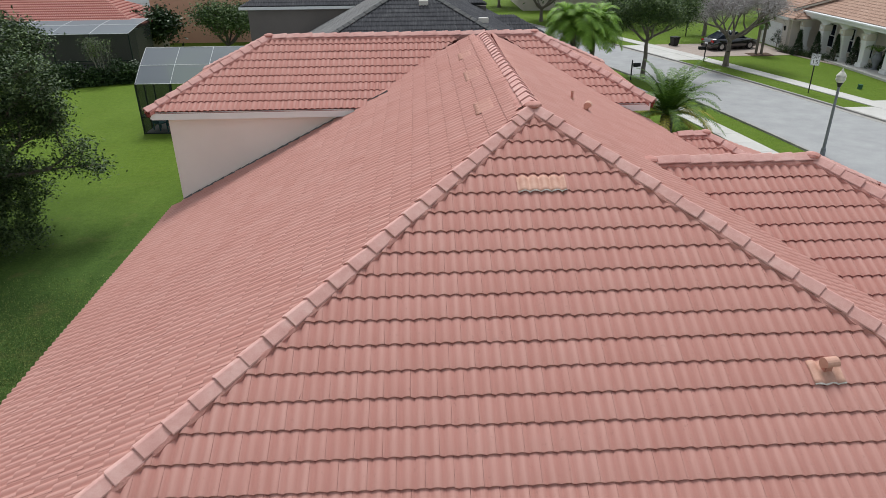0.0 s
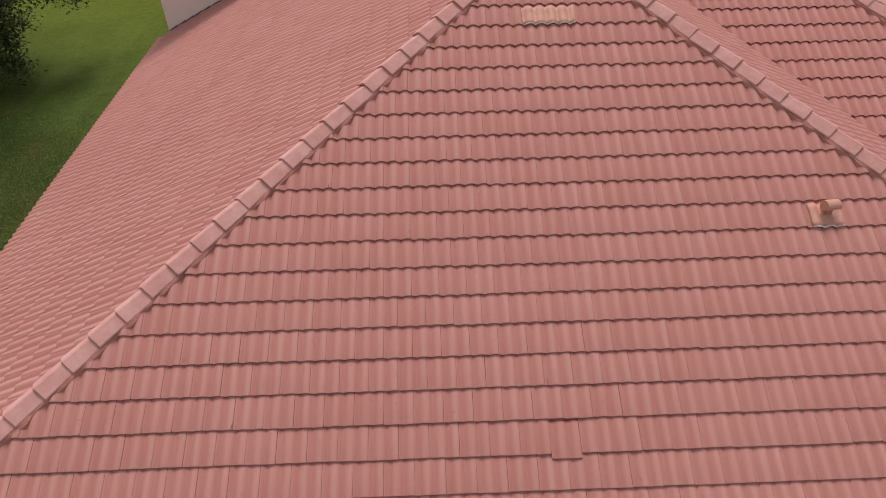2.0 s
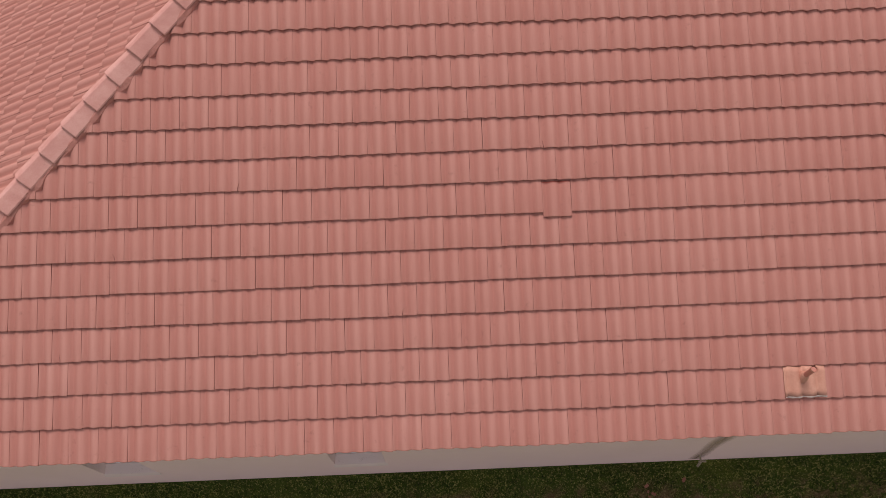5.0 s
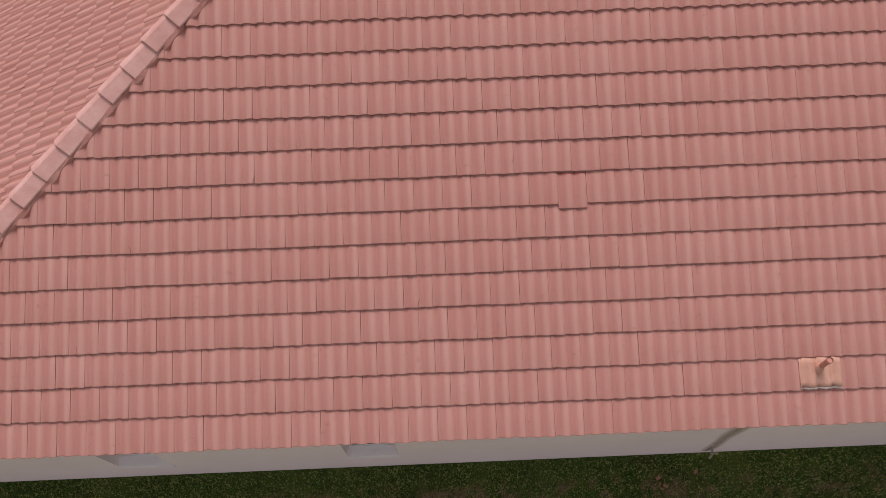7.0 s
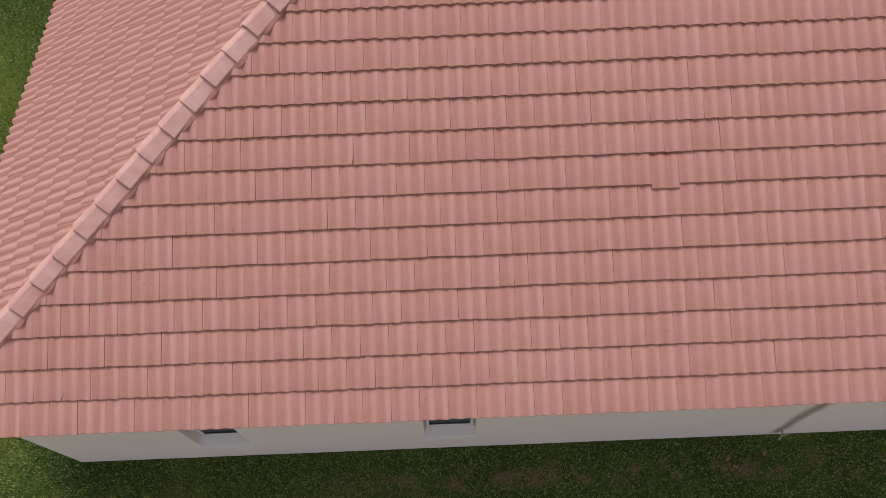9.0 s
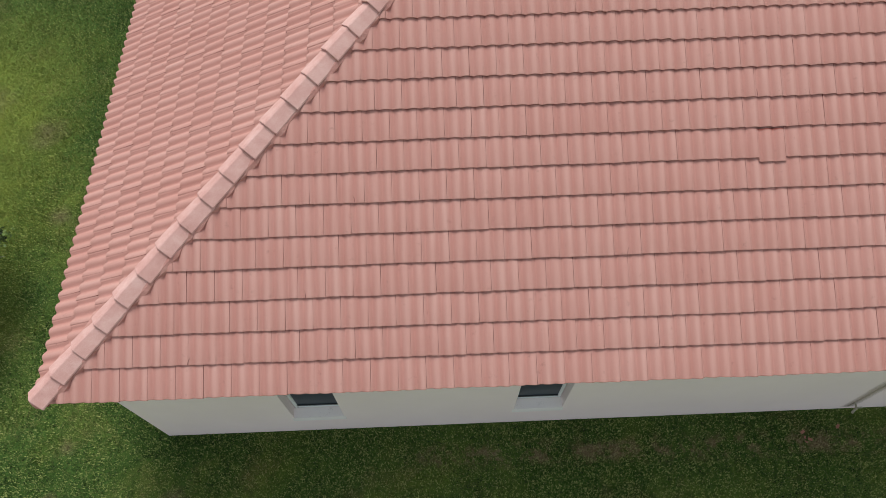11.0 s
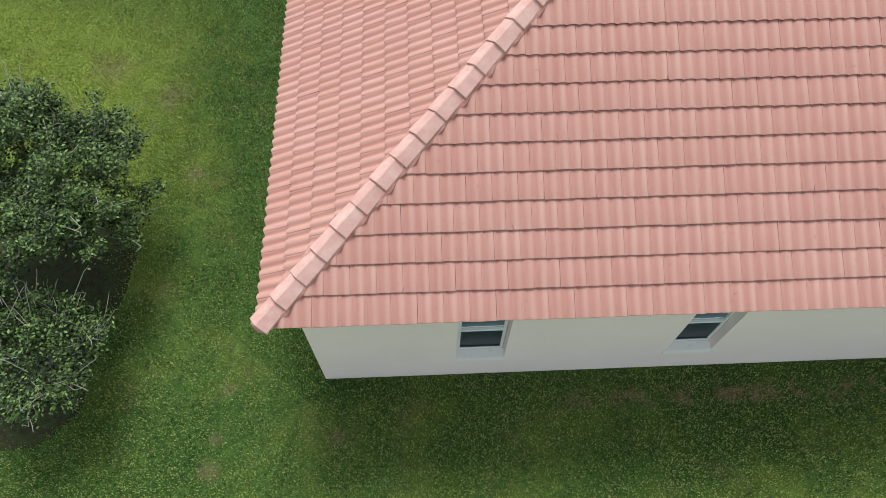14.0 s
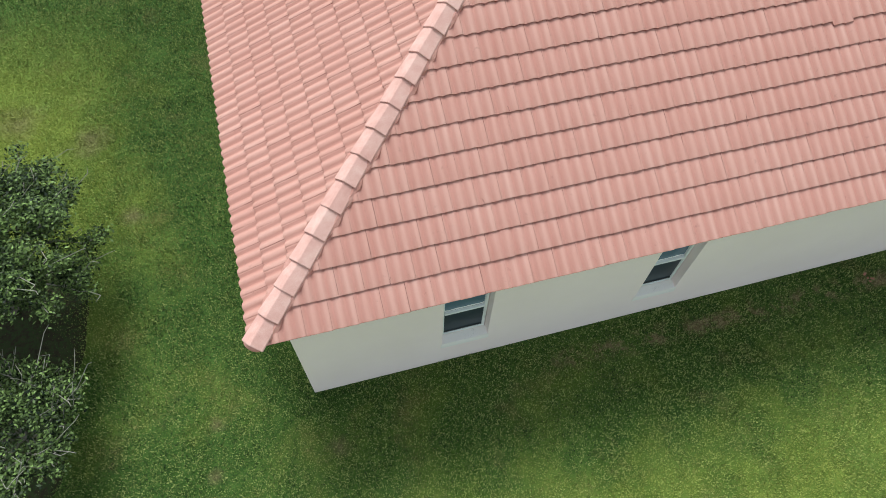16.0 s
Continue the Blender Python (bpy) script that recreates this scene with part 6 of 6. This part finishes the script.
# screened pool enclosure beside the grey house
def screen_cage(name, label, x0, x1, y0, rise, wall_mat, top_mat, bays, floor=True):
    """A framed enclosure: an upright front and left side, and a roof that rises in facets away from the front."""
    top = thing(name, label, "screen enclosure")
    xs = [x0 + (x1 - x0) * i / bays for i in range(bays + 1)]
    bm = bmesh.new()
    for x in xs:
        box(bm, x - 0.035, y0 - 0.035, 0, x + 0.035, y0 + 0.035, rise[0][1])
    for z in (0.04, 0.9):
        box(bm, x0, y0 - 0.025, z - 0.03, x1, y0 + 0.025, z + 0.03)
    for dy, z in rise[1:]:
        box(bm, x0 - 0.03, y0 + dy - 0.03, 0, x0 + 0.03, y0 + dy + 0.03, z)
    box(bm, x0 - 0.025, y0, 0.87, x0 + 0.025, y0 + rise[-1][0], 0.93)
    part("wall_frame", bm, M_DARK_METAL, top, "dark metal posts and rails")
    bm = bmesh.new()
    pts = [(y0 + dy, z) for dy, z in rise]
    for k, x in enumerate(xs):
        for (ya, za), (yb, zb) in zip(pts, pts[1:]):
            rod(bm, (x, ya, za), (x, yb, zb), 0.011, 0.011, 6)
    for ya, za in pts:
        rod(bm, (x0, ya, za), (x1, ya, za), 0.014, 0.014, 6)
    part("roof_frame", bm, M_WHITE, top, "white roof beams")
    for i in range(bays):
        for (ya, za), (yb, zb) in zip(pts, pts[1:]):
            raw("screen", [(xs[i], ya, za), (xs[i + 1], ya, za), (xs[i + 1], yb, zb), (xs[i], yb, zb)], [(0, 1, 2, 3)], top_mat, top)
        raw("screen", [(xs[i], y0, 0), (xs[i + 1], y0, 0), (xs[i + 1], y0, pts[0][1]), (xs[i], y0, pts[0][1])], [(0, 1, 2, 3)], wall_mat, top)
    for (ya, za), (yb, zb) in zip(pts, pts[1:]):
        raw("screen", [(x0, ya, 0), (x0, yb, 0), (x0, yb, zb), (x0, ya, za)], [(0, 1, 2, 3)], wall_mat, top)
        raw("screen", [(x1, ya, 0), (x1, yb, 0), (x1, yb, zb), (x1, ya, za)], [(0, 1, 2, 3)], wall_mat, top)
    if floor:
        boxed("deck", x0 + 0.05, y0 + 0.05, 0.0, x1, y0 + rise[-1][0], 0.06, M_KERB, top, "weathered concrete deck")
    return top


screen_cage("pool_enclosure", "screened pool enclosure with white roof beams", -7.6, 3.0, 32.7, ((0, 2.58), (1.1, 3.3), (2.35, 3.98), (4.6, 3.4)), M_DARK_SCREEN, M_SCREEN, 6)
screen_cage("large_pool_enclosure", "large screened enclosure behind dark shrubs", -31.0, -14.2, 49.2, ((0, 2.8), (2.2, 3.15), (4.4, 3.3)), M_DARK_SCREEN, M_SCREEN, 6)


def garden_chair(at, turn):
    top = thing("garden_chair", "teal plastic garden armchair on the pool deck", "chair", at, turn, "chairs on the deck")
    boxed("seat", -0.25, -0.25, 0.32, 0.25, 0.25, 0.37, M_TEAL, top, "", 0.015)
    for k in range(5):
        boxed("back_slat", -0.24 + k * 0.1, 0.24, 0.37, -0.16 + k * 0.1, 0.28, 0.9, M_TEAL, top)
    for x in (-0.25, 0.21):
        for y in (-0.25, 0.21):
            boxed("leg", x, y, 0, x + 0.05, y + 0.05, 0.34, M_TEAL, top)
        boxed("armrest", x - 0.02, -0.25, 0.55, x + 0.07, 0.27, 0.59, M_TEAL, top)


garden_chair((-7.0, 33.4, 0.06), 150)
garden_chair((-6.3, 33.15, 0.06), 200)

# planting before the far enclosure
hedge_rng = random.Random(9)
for k in range(15):
    t = k / 14
    shrub("hedge_shrub", "dense dark shrub before the screen enclosure", (-21.5 + 9.2 * t + hedge_rng.uniform(-0.3, 0.3), 42.6 + 3.9 * t + hedge_rng.uniform(0, 0.6), 0), (0.9, 0.9, hedge_rng.uniform(1.0, 1.7)), 2200, 0.17, M_DARK_LEAF if k % 3 else M_HEDGE, 100 + k, group="hedge by the enclosure")
tree("thin_shrub", "tall thin sparse shrub with bare stems", (-15.0, 45.4, 0), 0.5, 1.1, 0.05, 2, 2600, 0.1, M_LEAF, 71, 7, 0.25, 0.35, 0.22, M_TWIG, category="shrub", lean=0.35)
tree("dark_tree", "dark broadleaf tree behind the enclosure", (-15.6, 57.0, 0), 0.7, 1.15, 0.16, 3, 9000, 0.34, M_DARK_LEAF, 81, 10, 0.5, 0.15, 0.5)
tree("dark_tree", "rounded green tree beside the peach house", (-9.2, 56.5, 0), 0.9, 1.25, 0.16, 3, 16000, 0.2, M_OAK, 82, 10, 0.5, 0.15, 0.5)


def plain_house(name, label, x0, y0, x1, y1, tall, mat, roof_mat, windows=(), doors=(), columns=5):
    """A neighbour seen far off: four walls, a hip roof and the openings that show."""
    top = thing(name, label, "house")
    w = 0.2
    for a, b, c, d in ((x0, y0, x1, y0 + w), (x0, y1 - w, x1, y1), (x0, y0 + w, x0 + w, y1 - w), (x1 - w, y0 + w, x1, y1 - w)):
        boxed("wall", a, b, 0, c, d, tall, mat, top)
    e = 0.5
    run = (min(x1 - x0, y1 - y0) + 2 * e) / 2
    X0, Y0, X1, Y1 = x0 - e, y0 - e, x1 + e, y1 + e
    if X1 - X0 >= Y1 - Y0:
        a = [(X0, 0), (X0 + run, run), (X1 - run, run), (X1, 0)]
        b = [(0, 0), (run, run), (2 * run, 0)]
    else:
        a = [(X0, 0), (X0 + run, run), (X1, 0)]
        b = [(0, 0), (run, run), (Y1 - Y0 - run, run), (Y1 - Y0, 0)]
    roof_slope(top, (0, Y0, tall), (1, 0), (0, 1), [(X0, 0), (X1, 0)], a, roof_mat, M_DECK, None, "", columns=columns)
    roof_slope(top, (X1, Y0, tall), (0, 1), (-1, 0), [(0, 0), (Y1 - Y0, 0)], b, roof_mat, M_DECK, None, "", columns=columns)
    roof_slope(top, (X0, Y0, tall), (0, -1), (1, 0), [(-(Y1 - Y0), 0), (0, 0)], [(-q[0], q[1]) for q in b[::-1]], roof_mat, M_DECK, None, "", columns=columns)
    boxed("fascia", X0 + 0.05, Y0 + 0.05, tall - 0.22, X1 - 0.05, Y0 + 0.09, tall - 0.06, M_WHITE, top)
    for x, z, ww, hh in windows:
        win = new("window")
        win.parent = top
        boxed("frame", x - ww / 2, y0 - 0.04, z, x + ww / 2, y0 - 0.002, z + hh, M_WHITE, win)
        boxed("pane", x - ww / 2 + 0.08, y0 - 0.05, z + 0.08, x + ww / 2 - 0.08, y0 - 0.042, z + hh - 0.08, M_GLASS, win)
    for x, ww in doors:
        door = new("garage_door")
        door.parent = top
        for k in range(4):
            boxed("panel", x - ww / 2, y0 - 0.05, 0.03 + k * 0.55, x + ww / 2, y0 - 0.002, 0.56 + k * 0.55, M_WHITE, door, "", 0.01)
    return top


plain_house("orange_roof_house", "low house with orange-pink tile roof", -46, 53, -15.2, 60, 2.9, M_BEIGE, M_TILE_X, columns=9)
plain_house("peach_house", "two-storey peach stucco house with white windows", -17.4, 63, 2, 74, 6.2, M_PEACH, M_GREY_TILE, ((-11.2, 1.6, 0.9, 0.9), (-11.4, 4.6, 1.0, 1.2), (-7.4, 4.5, 1.8, 1.3), (-4.2, 1.4, 1.2, 1.3)))
plain_house("garage_house", "beige house with a pair of garage doors", -48, 94, -24, 104, 3.2, M_BEIGE, M_TAN_TILE, (), ((-37, 4.5), (-30.5, 4.5)))
plain_house("far_grey_house", "pale grey two-storey house with tall windows", 19.5, 84, 34.0, 96, 5.8, M_BEIGE, M_TAN_TILE, ((23.4, 2.4, 0.9, 2.4), (26.2, 2.4, 0.9, 2.4)))
plain_house("far_tan_house", "distant house with grey roof among trees", 41, 92, 62, 104, 3.2, M_BEIGE, M_GREY_TILE)
court = setting(boxed("forecourt", -46, 80, -0.05, -24, 94, 0.02, M_CONCRETE), "pale concrete forecourt", "driveway")
side_street = setting(boxed("side_street", -14, 98, -0.05, 60, 104, 0.015, M_ASPHALT), "pale asphalt side street", "road")
for k, (x, y, h, r) in enumerate(((20.0, 74.0, 1.5, 1.6), (28.5, 70.0, 1.6, 1.7), (17.0, 88.0, 1.6, 1.8), (36.0, 78.0, 1.8, 1.8), (44.0, 72.0, 1.8, 1.9), (-22.0, 84.0, 1.6, 1.8), (-2.0, 80.0, 1.8, 1.8), (52.0, 66.0, 1.8, 1.9), (-40.0, 78.0, 1.8, 1.9))):
    tree("far_tree", "green broadleaf tree beyond the houses", (x, y, 0), h, r, 0.2, 3, 5000, 0.34, M_OAK if k % 2 else M_DARK_LEAF, 200 + k, 6, 0.5, 0.15, 0.6)
post = thing("park_post", "thin dark post on a distant lawn", "post", (31.5, 62.0, 0))
bm = bmesh.new()
rod(bm, (0, 0, -0.05), (0, 0, 2.6), 0.05, 0.04, 8)
part("pole", bm, M_BLACK, post)
